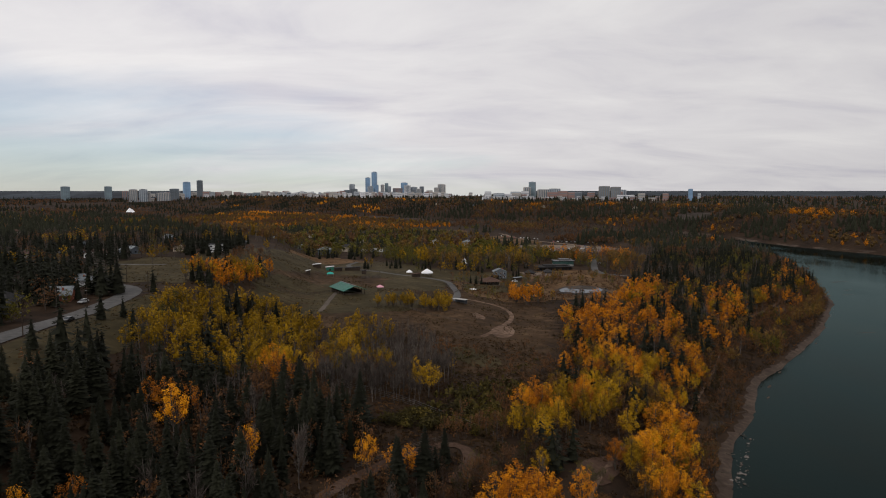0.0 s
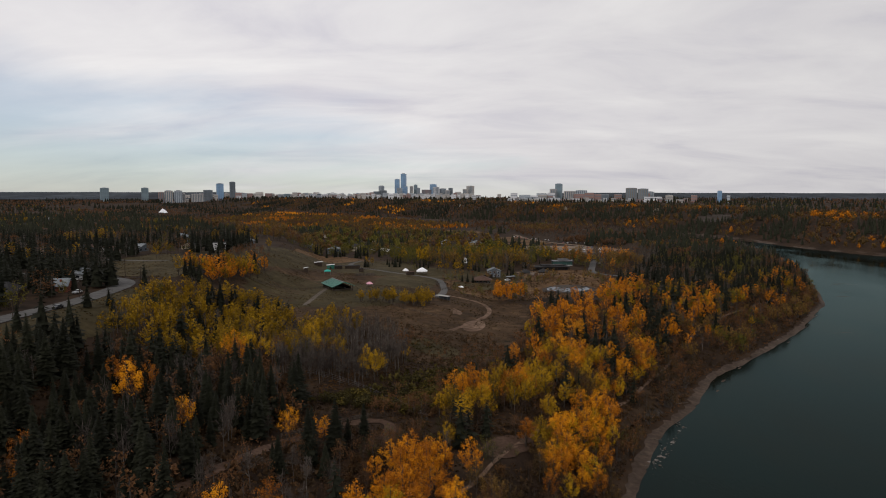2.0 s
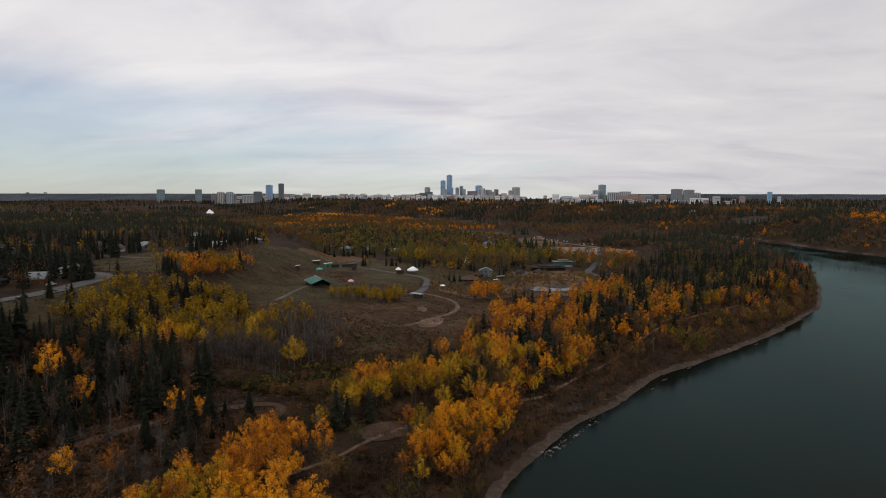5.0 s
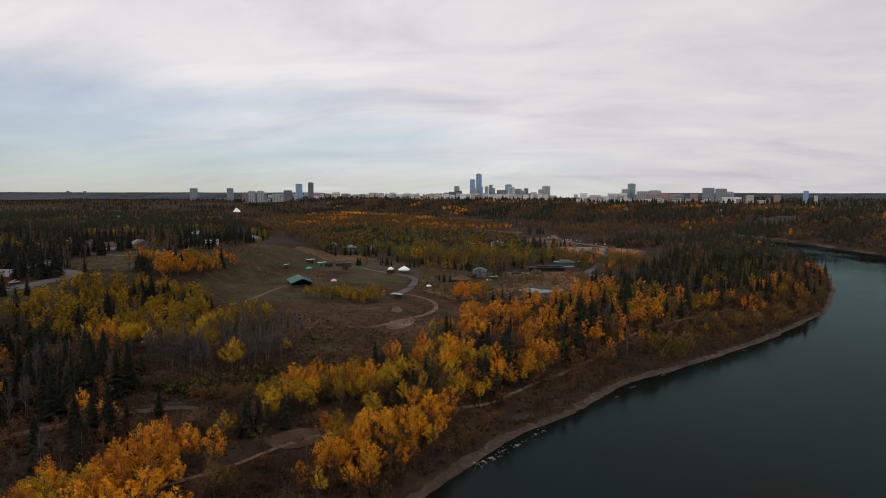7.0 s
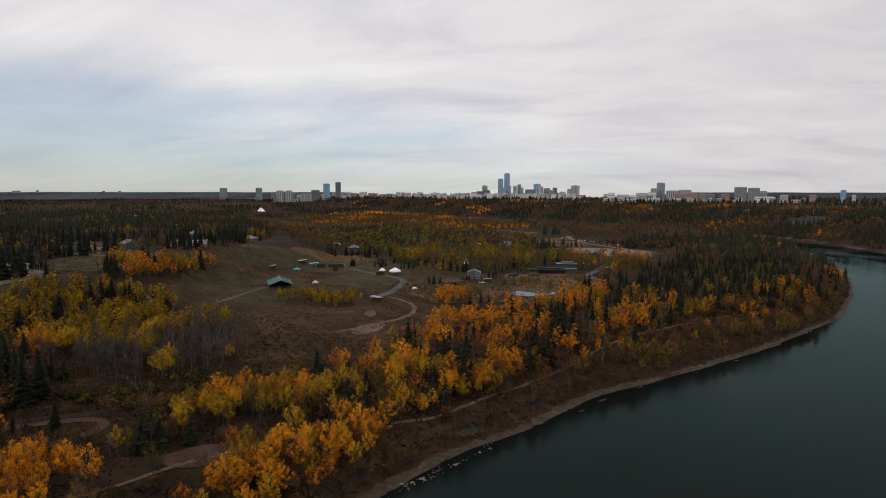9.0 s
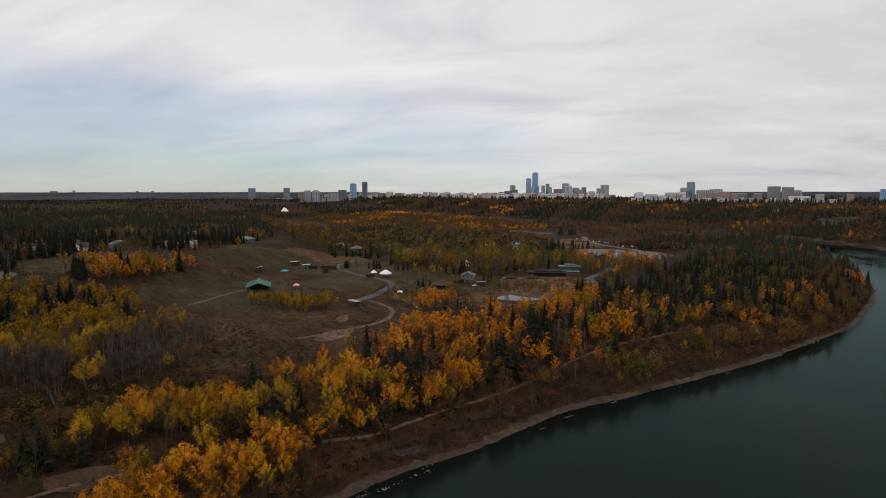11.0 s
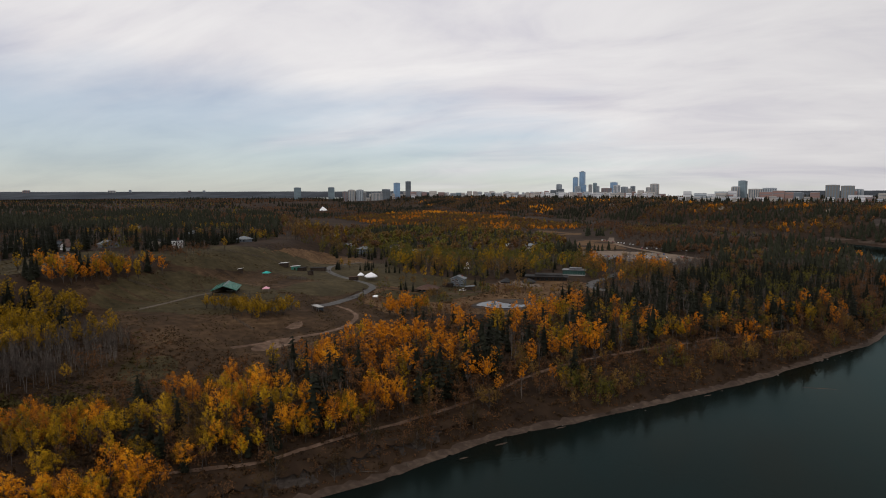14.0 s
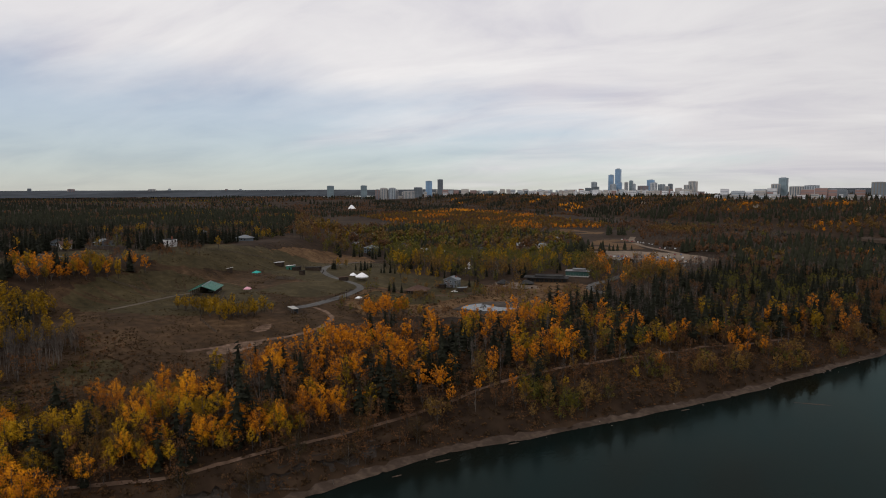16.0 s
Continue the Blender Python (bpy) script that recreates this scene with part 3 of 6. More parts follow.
def trunk_of(rng, h, r, limbs, bend=0.02, sides=5, top=0.95, levels=7):
    """A tapered, slightly bent trunk, with limbs growing out of its rings to the given ends, as one skin."""
    zs = np.array([-0.6, *(h * top * np.linspace(0.14, 1, levels - 1))])
    mid_ = np.cumsum(rng.normal(size=(levels, 2)) * bend * h * 0.35, axis=0)
    mid_ -= mid_[0]
    rad = r * (1 - 0.9 * np.clip(zs / h, 0, 1)) + 0.01
    a = 2 * np.pi * np.arange(sides) / sides
    v = np.concatenate([np.column_stack([mid_[i, 0] + rad[i] * np.cos(a), mid_[i, 1] + rad[i] * np.sin(a), np.full(sides, zs[i])]) for i in range(levels)])
    t = []
    for k in range(levels - 1):
        for i in range(sides):
            j = (i + 1) % sides
            t += [(k * sides + i, k * sides + j, (k + 1) * sides + j), (k * sides + i, (k + 1) * sides + j, (k + 1) * sides + i)]
    tips = []
    for end in limbs:
        end = np.asarray(end, float)
        reach = math.hypot(end[0], end[1])
        k = int(np.clip(np.searchsorted(zs, end[2] - 0.9 * reach) - 1, 1, levels - 2))
        i = int(round(math.atan2(end[1], end[0]) / (2 * math.pi) * sides)) % sides
        lo, mi, hi = k * sides + (i - 1) % sides, k * sides + i, k * sides + (i + 1) % sides
        tip = len(v) + len(tips)
        tips.append(end)
        t += [(lo, mi, tip), (mi, hi, tip), (hi, lo, tip)]
    return np.concatenate([v, np.array(tips)]) if tips else v, np.array(t)


def lump(rng, x, y, z, wide, high):
    """The dense, uneven heart of a far crown."""
    a = rng.uniform(0, 6.28) + np.arange(4) * 1.571
    v = np.vstack([[(0, 0, 1)], np.column_stack([np.cos(a), np.sin(a), rng.uniform(-0.3, 0.3, 4)]), [(0, 0, -1)]]) * rng.uniform(0.7, 1.2, (6, 1)) * (wide, wide, high)
    return v + (x, y, z), np.array([t_ for k in range(4) for t_ in ((0, 1 + k, 1 + (k + 1) % 4), (5, 1 + (k + 1) % 4, 1 + k))])


def shape_broad(rng, h, spread_, low, count, size, limbs=11, pointed=0.5, slim=False, hearts=0):
    """Trunk, rising limbs and sprays of leaves along them that narrow to the tips: a poplar, an aspen or a round park tree."""
    roots, ends = [], []
    for i in range(limbs):
        u = (i + rng.uniform(0.2, 0.8)) / limbs
        z = h * (low + 0.12 + (0.85 - low) * u)
        wide = spread_ * math.sin(math.pi * min(1, 0.24 + 0.70 * u)) ** 0.7 * rng.uniform(0.5, 1.15) * (1 - 0.3 * pointed * u)
        if i == limbs - 1:
            wide, z = 0.12 * spread_, h * 0.99
        ang = i * 2.4 + rng.uniform(-0.6, 0.6)
        ends.append((wide * math.cos(ang), wide * math.sin(ang), z))
        roots.append((0.1 * wide * math.cos(ang), 0.1 * wide * math.sin(ang), max(low * h, z - rng.uniform(0.4, 0.9) * wide - 0.08 * h)))
    roots, ends = np.array(roots), np.array(ends)
    wood = trunk_of(rng, h, 0.017 * h, ends, 0.02, 3 if slim else 5, 0.95, 4 if slim else 7)
    n_ = int(count * 1.7)
    long_ = np.linalg.norm(ends - roots, axis=1)
    k = rng.choice(limbs, n_, p=long_ / long_.sum())
    along = rng.beta(2.4, 1.0, n_) * 1.05
    bow = (1 - along) * along * 0.35
    p = roots[k] + (ends - roots)[k] * along[:, None] + np.column_stack([ends[k, 0] * bow, ends[k, 1] * bow, np.zeros(n_)])
    girth = spread_ * (0.24 - 0.09 * np.clip(along, 0, 1)) * (11 / limbs) ** 0.35 * np.where(rng.random(n_) < 0.12, 1.7, 1.0)
    off = np.clip(rng.normal(size=(n_, 3)), -1.7, 1.7)
    p = p + off * girth[:, None] * (0.85, 0.85, 0.8)
    # blades lie roughly along the skin of each spray
    out_ = off * 0.8 + (p - (0, 0, 0.5 * h)) / spread_ * 0.6 + rng.normal(size=(n_, 3)) * 0.55
    d = np.cross(out_, rng.normal(size=(n_, 3)))
    d /= np.linalg.norm(d, axis=1)[:, None] + 1e-9
    w = np.cross(d, out_)
    w /= np.linalg.norm(w, axis=1)[:, None] + 1e-9
    s = 0.85 * size * rng.uniform(0.6, 1.4, n_)[:, None]
    q = np.stack([p - d * s * 0.6, p + w * s * 0.75, p + d * s * 0.6], 1).reshape(-1, 3)
    pieces = [(q, np.arange(3 * n_).reshape(-1, 3))]
    for i in range(hearts):
        a = i * 2.2 + rng.uniform(0, 1)
        off = 0.40 * spread_ * (hearts > 1)
        pieces.append(lump(rng, off * math.cos(a), off * math.sin(a), h * (0.44 + 0.30 * (i + 0.5) / hearts), spread_ * (0.72 if hearts < 2 else 0.42), h * (0.34 if hearts < 2 else 0.17)))
    return wood, joined(pieces)


def shape_spruce(rng, h, r, whorls, per, blades=2):
    wood = trunk_of(rng, h, 0.015 * h, [], 0.004)
    v, t, k = [], [], 0
    lean_ = rng.uniform(0.8, 1.2, 9)
    for i in range(whorls):
        u = (i + 0.5) / whorls
        z = h * (0.05 + 0.94 * u)
        reach = r * ((1 - u) ** 0.8 + 0.03) * (0.7 if u < 0.08 else 1) * rng.uniform(0.85, 1.1)
        for j in range(per):
            for s in range(blades):
                a = 2 * math.pi * (j + 0.5 * (i % 2) + 0.5 * s) / per + rng.uniform(-0.3, 0.3)
                L = reach * rng.uniform(0.55, 1.2) * lean_[int(a * 1.4) % 9]
                wd = (0.13 + (0.17 if whorls > 15 else 0.29) * L) * rng.uniform(0.7, 1.25)
                ca, sa = math.cos(a), math.sin(a)
                zz = z + rng.uniform(-0.4, 0.4) * h / whorls
                fall = rng.uniform(0.2, 0.5) * L
                root, tip = (0.05 * ca, 0.05 * sa, zz + 0.12 * L), (L * ca, L * sa, zz - fall + 0.12 * L)
                m_ = (0.6 * L * ca, 0.6 * L * sa, zz - 0.3 * fall)
                dip = 0.25 * wd
                v += [root, (m_[0] - wd * sa, m_[1] + wd * ca, m_[2] - dip), tip, (m_[0] + wd * sa, m_[1] - wd * ca, m_[2] - dip)]
                t += [(k, k + 1, k + 2), (k, k + 2, k + 3)]
                k += 4
    a = 2 * np.pi * np.arange(6) / 6
    core = np.vstack([np.column_stack([0.52 * r * np.cos(a), 0.52 * r * np.sin(a), np.full(6, 0.05 * h)]), [(0, 0, 0.78 * h)]])
    return wood, joined([(np.array(v), np.array(t)), (core, np.array([(i, (i + 1) % 6, 6) for i in range(6)]))])


def shape_tiers(rng, h, r, tiers, sides):
    """A far spruce: a few ragged, overlapping skirts."""
    pieces = []
    for i in range(tiers):
        u = i / tiers
        a = 2 * np.pi * (np.arange(sides) + rng.uniform(0, 1)) / sides
        rad = r * (1 - u) ** 0.85 * rng.uniform(0.65, 1.2, sides)
        z0, z1 = h * (0.04 + 0.9 * u), h * min(1.0, 0.04 + 0.9 * u + 2.1 / tiers)
        ring = np.column_stack([rad * np.cos(a), rad * np.sin(a), z0 + rng.uniform(-0.04, 0.04, sides) * h])
        pieces.append((np.vstack([ring, [(rng.uniform(-0.05, 0.05), 0, z1)]]), np.array([(j, (j + 1) % sides, sides) for j in range(sides)])))
    return trunk_of(rng, h, 0.015 * h, [], 0.004, 3, 0.95, 3), joined(pieces)


def shape_bare(rng, h, spread_, branches, twigs):
    ends = []
    for i in range(branches):
        z = h * rng.uniform(0.35, 0.85)
        a, L = rng.uniform(0, 2 * math.pi), spread_ * rng.uniform(0.5, 1) * (1.1 - z / h)
        ends.append((L * math.cos(a), L * math.sin(a), z + L * rng.uniform(0.9, 1.6)))
    slim = branches < 10
    if branches < 5:
        ends.append((0.0, 0.0, 0.95 * h))
    wood = trunk_of(rng, h, 0.011 * h, ends, 0.025, 3 if slim else 5, 0.95, 4 if slim else 7)
    ends = np.array(ends)
    p = ends[rng.integers(len(ends), size=twigs)] * rng.uniform(0.55, 1.05, (twigs, 1)) ** (1, 1, 0.35) + rng.normal(size=(twigs, 3)) * 0.10 * spread_
    d = rng.normal(size=(twigs, 3)) * 0.45 + (p * (1, 1, 0)) / (spread_ + 1e-6) * 0.6 + (0, 0, 0.8)
    d *= rng.uniform(0.5, 1.0, (twigs, 1)) * h * 0.1
    w = np.cross(d, rng.normal(size=(twigs, 3)))
    w *= (0.05 if twigs > 60 else 0.12) / (np.linalg.norm(w, axis=1)[:, None] + 1e-9)
    q = np.stack([p - w, p + w, p + d], 1).reshape(-1, 3)
    pieces = [(q, np.arange(3 * twigs).reshape(-1, 3))]
    if branches < 4:
        pieces.append(lump(rng, 0, 0, 0.6 * h, 0.7 * spread_, 0.28 * h))
    return wood, joined(pieces)


def shape_shrub(rng, h, spread_, count, size):
    cs = np.array([(rng.uniform(-0.5, 0.5) * spread_, rng.uniform(-0.5, 0.5) * spread_, h * rng.uniform(0.3, 0.62)) for _ in range(6)])
    rs = np.array([(0.42 * spread_, 0.42 * spread_, 0.40 * h)] * 6) * rng.uniform(0.6, 1.25, (6, 1))
    return trunk_of(rng, h * 0.6, 0.25, cs, 0.05), leaves(rng, cs, rs, count, size)


def mixed_rust(rng, h, branches, twigs, count, size):
    wood, fine = shape_bare(rng, h, 0.32 * h, branches, twigs)
    cs = np.array([(rng.normal() * 0.17 * h, rng.normal() * 0.17 * h, h * rng.uniform(0.35, 0.88)) for _ in range(9)])
    rs = np.full((9, 3), 0.12 * h) * (1, 1, 1.25)
    pieces = [fine, leaves(rng, cs, rs, count, size)]
    if branches < 5:
        for i in range(1 if branches < 4 else 2):
            a = rng.uniform(0, 6.28)
            pieces.append(lump(rng, 0.1 * h * math.cos(a), 0.1 * h * math.sin(a), (0.45 + 0.18 * i) * h, 0.16 * h, 0.22 * h))
    return wood, joined(pieces)


def make(kind, level, seed):
    """Wood and crown of one tree of height 10, at one of four levels of detail (0 is the finest)."""
    rng = np.random.default_rng(seed * 7 + level)
    if kind == "spruce":
        if level > 1:
            return shape_tiers(rng, 10, rng.uniform(2.3, 3.3), (5, 3)[level - 2], (6, 5)[level - 2])
        return shape_spruce(rng, 10, rng.uniform((1.7, 2.1)[level], (2.5, 2.9)[level]), (30, 10)[level], (9, 5)[level], (2, 1)[level])
    if kind == "bare_aspen":
        return shape_bare(rng, 10, rng.uniform(1.7, 2.6), (14, 8, 4, 3)[level], (300, 90, 52, 6)[level])
    if kind == "rust_tree":
        return mixed_rust(rng, 10, (12, 7, 4, 3)[level], (120, 26, 6, 1)[level], (240, 62, 24, 1)[level], (0.36, 0.66, 1.15, 2.2)[level])
    if kind in ("shrub", "olive_shrub"):
        return shape_shrub(rng, 10, 12, (130, 12, 8, 6)[level], (2.2, 4.5, 6.0, 7.0)[level])
    low, wide, pointed = {"yellow_aspen": (0.34, 2.6, 0.35), "orange_poplar": (0.32, 2.8, 0.3), "amber_tree": (0.26, 3.2, 0.15), "olive_tree": (0.12, 3.9, 0.0)}[kind]
    fine = 680 if kind in ("yellow_aspen", "orange_poplar") else 480
    return shape_broad(rng, 10, wide * rng.uniform(0.8, 1.2), low, (fine, 170 if fine > 500 else 118, 36, 5)[level], (0.29, 0.62 if fine > 500 else 0.74, 1.15, 2.4)[level], (19, 12, 8, 3)[level], pointed, level > 0, (0, 0, 3, 1)[level])


LABELS = {
    "spruce": ("dark green spruce tree standing in the wood", "spruce", "dense dark spruce wood"),
    "yellow_aspen": ("slender aspen tree with yellow autumn leaves", "aspen", "yellow autumn aspens"),
    "orange_poplar": ("poplar tree with bright orange autumn leaves", "poplar", "orange autumn poplars"),
    "rust_tree": ("half bare tree with rusty brown leaves", "tree", "half bare rusty woodland"),
    "amber_tree": ("autumn tree with dull amber leaves", "tree", "dull amber woodland"),
    "olive_tree": ("round park tree with olive yellow leaves", "tree", "olive green park trees"),
    "bare_aspen": ("leafless grey aspen with a pale trunk", "aspen", "leafless grey aspens"),
    "olive_shrub": ("dense olive brown shrub behind the fence", "shrub", "olive brown brush"),
    "shrub": ("low brown and olive shrub", "shrub", "brown and olive brush"),
}
HEIGHTS = {"spruce": (9, 21), "yellow_aspen": (8, 13.5), "orange_poplar": (8, 15), "rust_tree": (7, 13), "amber_tree": (8, 14), "olive_tree": (6, 11), "bare_aspen": (9, 14), "olive_shrub": (1.8, 3.4), "shrub": (1.3, 2.8)}
GROWN = {k: [] for k in LABELS}


def inside(poly, x, y):
    hit = np.zeros(len(x), bool)
    for (ax, ay), (bx, by) in zip(poly, poly[1:] + poly[:1]):
        if ay != by:
            hit ^= ((ay > y) != (by > y)) & (x < (bx - ax) * (y - ay) / (by - ay) + ax)
    return hit


KEEP_OUT = []      # discs with nothing growing: x, y, radius


def free(x, y):
    ok = shore_distance(x, y) > 3.6
    ok |= shore_distance(x, y) < -river_width(y) - 9
    for line, wide, *_ in ROADS.values():
        p = resample(rounded(line), 4.0)
        ok &= np.hypot(x[:, None] - p[None, :, 0], y[:, None] - p[None, :, 1]).min(1) > wide / 2 + 0.9
    for cx, cy, r in KEEP_OUT:
        ok &= np.hypot(x - cx, y - cy) > r
    return ok


def grow(poly, step, kinds, seed, height=1.0, also=None, spruces=1.0):
    """Plants kinds ({kind: weight}) inside an outline of the plan, about step metres apart."""
    rng = np.random.default_rng(seed)
    xs, ys = np.array(poly, float).T
    X, Y = np.meshgrid(np.arange(xs.min(), xs.max(), step), np.arange(ys.min(), ys.max(), step))
    x, y = X.ravel() + rng.uniform(-0.7, 0.7, X.size) * step, Y.ravel() + rng.uniform(-0.7, 0.7, X.size) * step
    ok = inside(poly, x, y)
    x, y = x[ok], y[ok]
    ok = free(x, y)
    x, y = x[ok], y[ok]
    if also is not None:
        ok = also(x, y)
        x, y = x[ok], y[ok]
    names, w = list(kinds), np.array(list(kinds.values()), float)
    w /= w.sum()
    # clusters: neighbours tend to be of one kind
    reach, mixing = step * (6.0 if step < 7 else 9.0), 0.26 if step < 7 else 0.15
    c = np.array([noise.noise((a_ / reach, b__ / reach, seed * 3.7)) for a_, b__ in zip(x, y)])
    u = np.clip(0.5 + 0.62 * c + rng.uniform(-mixing, mixing, len(x)), 0, 0.999)
    order = np.argsort(np.argsort(u)) / max(1, len(u))
    pick = np.searchsorted(np.cumsum(w), order, side="right")
    for a_, b__, k, z in zip(x, y, pick, ground(x, y)):
        kind = names[min(k, len(names) - 1)]
        lo, hi = HEIGHTS[kind]
        GROWN[kind].append((a_, b__, height * (spruces if kind == "spruce" else 1.0) * rng.uniform(lo, hi), rng.uniform(0, 360), z - 0.1))

# ---- what grows where ----
KEEP_OUT += [(-57, 388, 17), (-12, 480, 9), (7, 377, 5), (-41, 398, 5), (-80, 452, 6), (-93, 440, 5), (95, 446, 21), (36, 472, 12), (45, 508, 9), (98, 562, 20), (73, 536, 7), (89, 540, 9), (58, 478, 8), (128, 700, 16), (-51, 445, 6), (-90, 502, 14), (20, 424, 5),
             (-154, 250, 9), (-160, 450, 14), (38, 152, 8.5), (-30, 425, 22), (12, 624, 8), (14, 354, 8), (286, 897, 22), (528, 1345, 30), (552, 1372, 18), (0, 1150, 48)]
HOUSE_SPOTS = [(-190, 465), (-215, 440), (-250, 430), (-225, 415), (-262, 400), (-177, 552), (-240, 560), (-290, 520), (-300, 620), (-340, 480), (-360, 580), (-260, 350), (-300, 380), (-230, 330), (-270, 310), (-350, 690), (-420, 640), (-400, 760), (-480, 720), (-430, 540),
               (-162, 720), (-128, 692), (-110, 735), (-60, 705), (-9, 700), (-40, 800), (-10, 850), (-110, 860), (-230, 870), (30, 800), (20, 900), (-60, 930), (-300, 930), (-200, 960), (-120, 1000), (-520, 880), (-560, 1000), (-640, 900), (-700, 1050), (-800, 1000)]
KEEP_OUT += [(x, y, 10) for x, y in HOUSE_SPOTS] + [(x + 1, y - 13, 9) for x, y in HOUSE_SPOTS] + [(-160, 229, 12), (-157, 275, 9), (-163, 205, 10), (124, 672, 9), (141, 682, 11), (-80, 742, 16), (113, 602, 12), (20, 603, 6), (-977, 2011, 40)]
SLOPE = [(-112, 60), (-104, 120), (-100, 150), (-93, 185), (-72, 203), (-50, 197), (-28, 181), (-20, 160), (-26, 130), (-34, 60)]
grow(SLOPE, 4.9, {"spruce": 0.58, "bare_aspen": 0.14, "rust_tree": 0.26, "orange_poplar": 0.02}, 11, 1.0, None, 0.78)
grow([(-34, 60), (-26, 128), (0, 150), (12, 130), (6, 112), (2, 60)], 5.4, {"bare_aspen": 0.38, "rust_tree": 0.50, "spruce": 0.10, "orange_poplar": 0.02}, 12, 0.75)
grow([(-97, 190), (-110, 240), (-103, 275), (-84, 310), (-66, 290), (-50, 262), (-46, 206), (-67, 196)], 4.0, {"spruce": 0.10, "bare_aspen": 0.14, "yellow_aspen": 0.68, "olive_tree": 0.08}, 13, 0.88)
grow([(-46, 208), (-50, 262), (-38, 284), (-20, 270), (-26, 222)], 5.0, {"yellow_aspen": 0.55, "bare_aspen": 0.45}, 14, 0.75)
grow([(-44, 200), (-40, 250), (-16, 274), (2, 250), (4, 216), (-8, 186), (-28, 184)], 3.4, {"bare_aspen": 0.80, "rust_tree": 0.06, "yellow_aspen": 0.10, "olive_tree": 0.04}, 15, 0.85)
grow([(-22, 168), (-6, 184), (6, 212), (28, 222), (32, 196), (12, 170)], 2.7, {"olive_shrub": 0.85, "shrub": 0.15}, 16)
grow([(-4, 160), (8, 190), (28, 226), (44, 252), (38, 214), (24, 182), (14, 162)], 3.4, {"rust_tree": 0.5, "shrub": 0.5}, 116, 0.6)
grow([(0, 130), (8, 158), (28, 174), (40, 186), (30, 160), (26, 146), (16, 134)], 3.2, {"rust_tree": 0.3, "olive_tree": 0.3, "shrub": 0.4}, 118, 0.65)
grow([(-60, 150), (-34, 186), (-6, 172), (8, 150), (2, 130), (-20, 128)], 3.6, {"shrub": 0.8, "rust_tree": 0.15, "bare_aspen": 0.05}, 117, 0.75)
grow([(2, 78), (5, 116), (12, 130), (22, 134), (31, 126), (25, 108), (30, 100), (36, 106), (40, 96), (24, 70)], 3.8, {"orange_poplar": 0.80, "yellow_aspen": 0.20}, 17, 0.8)
grow([(18, 158), (20, 184), (34, 212), (50, 222), (80, 212), (64, 190), (50, 178), (42, 178), (32, 164)], 4.2, {"orange_poplar": 0.14, "yellow_aspen": 0.66, "rust_tree": 0.10, "spruce": 0.10}, 18, 0.8)
grow([(34, 213), (50, 246), (66, 262), (88, 240), (80, 213), (50, 223)], 4.6, {"yellow_aspen": 0.40, "orange_poplar": 0.32, "rust_tree": 0.18, "spruce": 0.10}, 218, 0.85)
grow([(43, 118), (47, 138), (52, 170), (62, 188), (76, 200), (76, 180), (66, 156), (56, 128)], 4.7, {"orange_poplar": 0.66, "yellow_aspen": 0.12, "rust_tree": 0.22}, 19, 0.88)
grow([(42, 162), (48, 174), (62, 188), (74, 194), (68, 172), (56, 150), (48, 146)], 4.4, {"orange_poplar": 0.36, "yellow_aspen": 0.50, "rust_tree": 0.14}, 219, 0.85)
grow([(22, 140), (20, 160), (28, 168), (30, 156), (28, 142)], 4.4, {"yellow_aspen": 0.5, "rust_tree": 0.3, "bare_aspen": 0.2}, 220, 0.75)
grow([(70, 196), (80, 206), (85, 220), (94, 236), (103, 254), (112, 270), (118, 284), (104, 272), (91, 250), (82, 232), (74, 214)], 4.0, {"orange_poplar": 0.42, "yellow_aspen": 0.24, "spruce": 0.16, "rust_tree": 0.18}, 221, 0.74)
grow([(48, 250), (58, 300), (66, 340), (76, 368), (96, 376), (112, 352), (120, 318), (102, 266), (88, 242), (66, 262)], 5.2, {"orange_poplar": 0.36, "yellow_aspen": 0.08, "rust_tree": 0.34, "spruce": 0.12, "bare_aspen": 0.10}, 20, 0.92)
grow([(78, 216), (90, 246), (102, 266), (122, 318), (138, 308), (120, 276), (106, 254), (92, 230)], 5.6, {"spruce": 0.42, "orange_poplar": 0.26, "rust_tree": 0.32}, 21, 0.9)
FOREST = [(104, 384), (126, 428), (150, 490), (185, 575), (212, 645), (345, 770), (388, 712), (346, 606), (312, 522), (288, 490), (226, 418), (186, 374), (156, 338), (130, 300), (120, 318), (114, 362)]
grow(FOREST, 6.3, {"orange_poplar": 0.13, "yellow_aspen": 0.11, "olive_tree": 0.10, "rust_tree": 0.14, "spruce": 0.38, "bare_aspen": 0.14}, 22, 1.0, lambda x, y: y - 0.25 * x < 428)
grow(FOREST, 6.8, {"olive_tree": 0.16, "spruce": 0.50, "rust_tree": 0.14, "bare_aspen": 0.20}, 122, 1.0, lambda x, y: y - 0.25 * x >= 428, 0.88)
grow([(345, 770), (212, 645), (226, 790), (255, 900), (300, 1000), (470, 1010), (470, 890), (388, 712)], 8.0, {"rust_tree": 0.20, "olive_tree": 0.10, "spruce": 0.34, "bare_aspen": 0.30, "amber_tree": 0.06}, 23, 0.9)
grow([(-36, 338), (2, 332), (5, 366), (-18, 362), (-34, 352)], 3.4, {"yellow_aspen": 0.7, "bare_aspen": 0.3}, 24, 0.68)
grow([(38, 392), (58, 384), (66, 410), (46, 420)], 5.0, {"orange_poplar": 0.8, "yellow_aspen": 0.2}, 25, 0.85)
grow([(-122, 300), (-108, 296), (-100, 330), (-100, 380), (-116, 372), (-124, 330)], 4.4, {"orange_poplar": 0.36, "yellow_aspen": 0.44, "spruce": 0.2}, 26, 0.85)
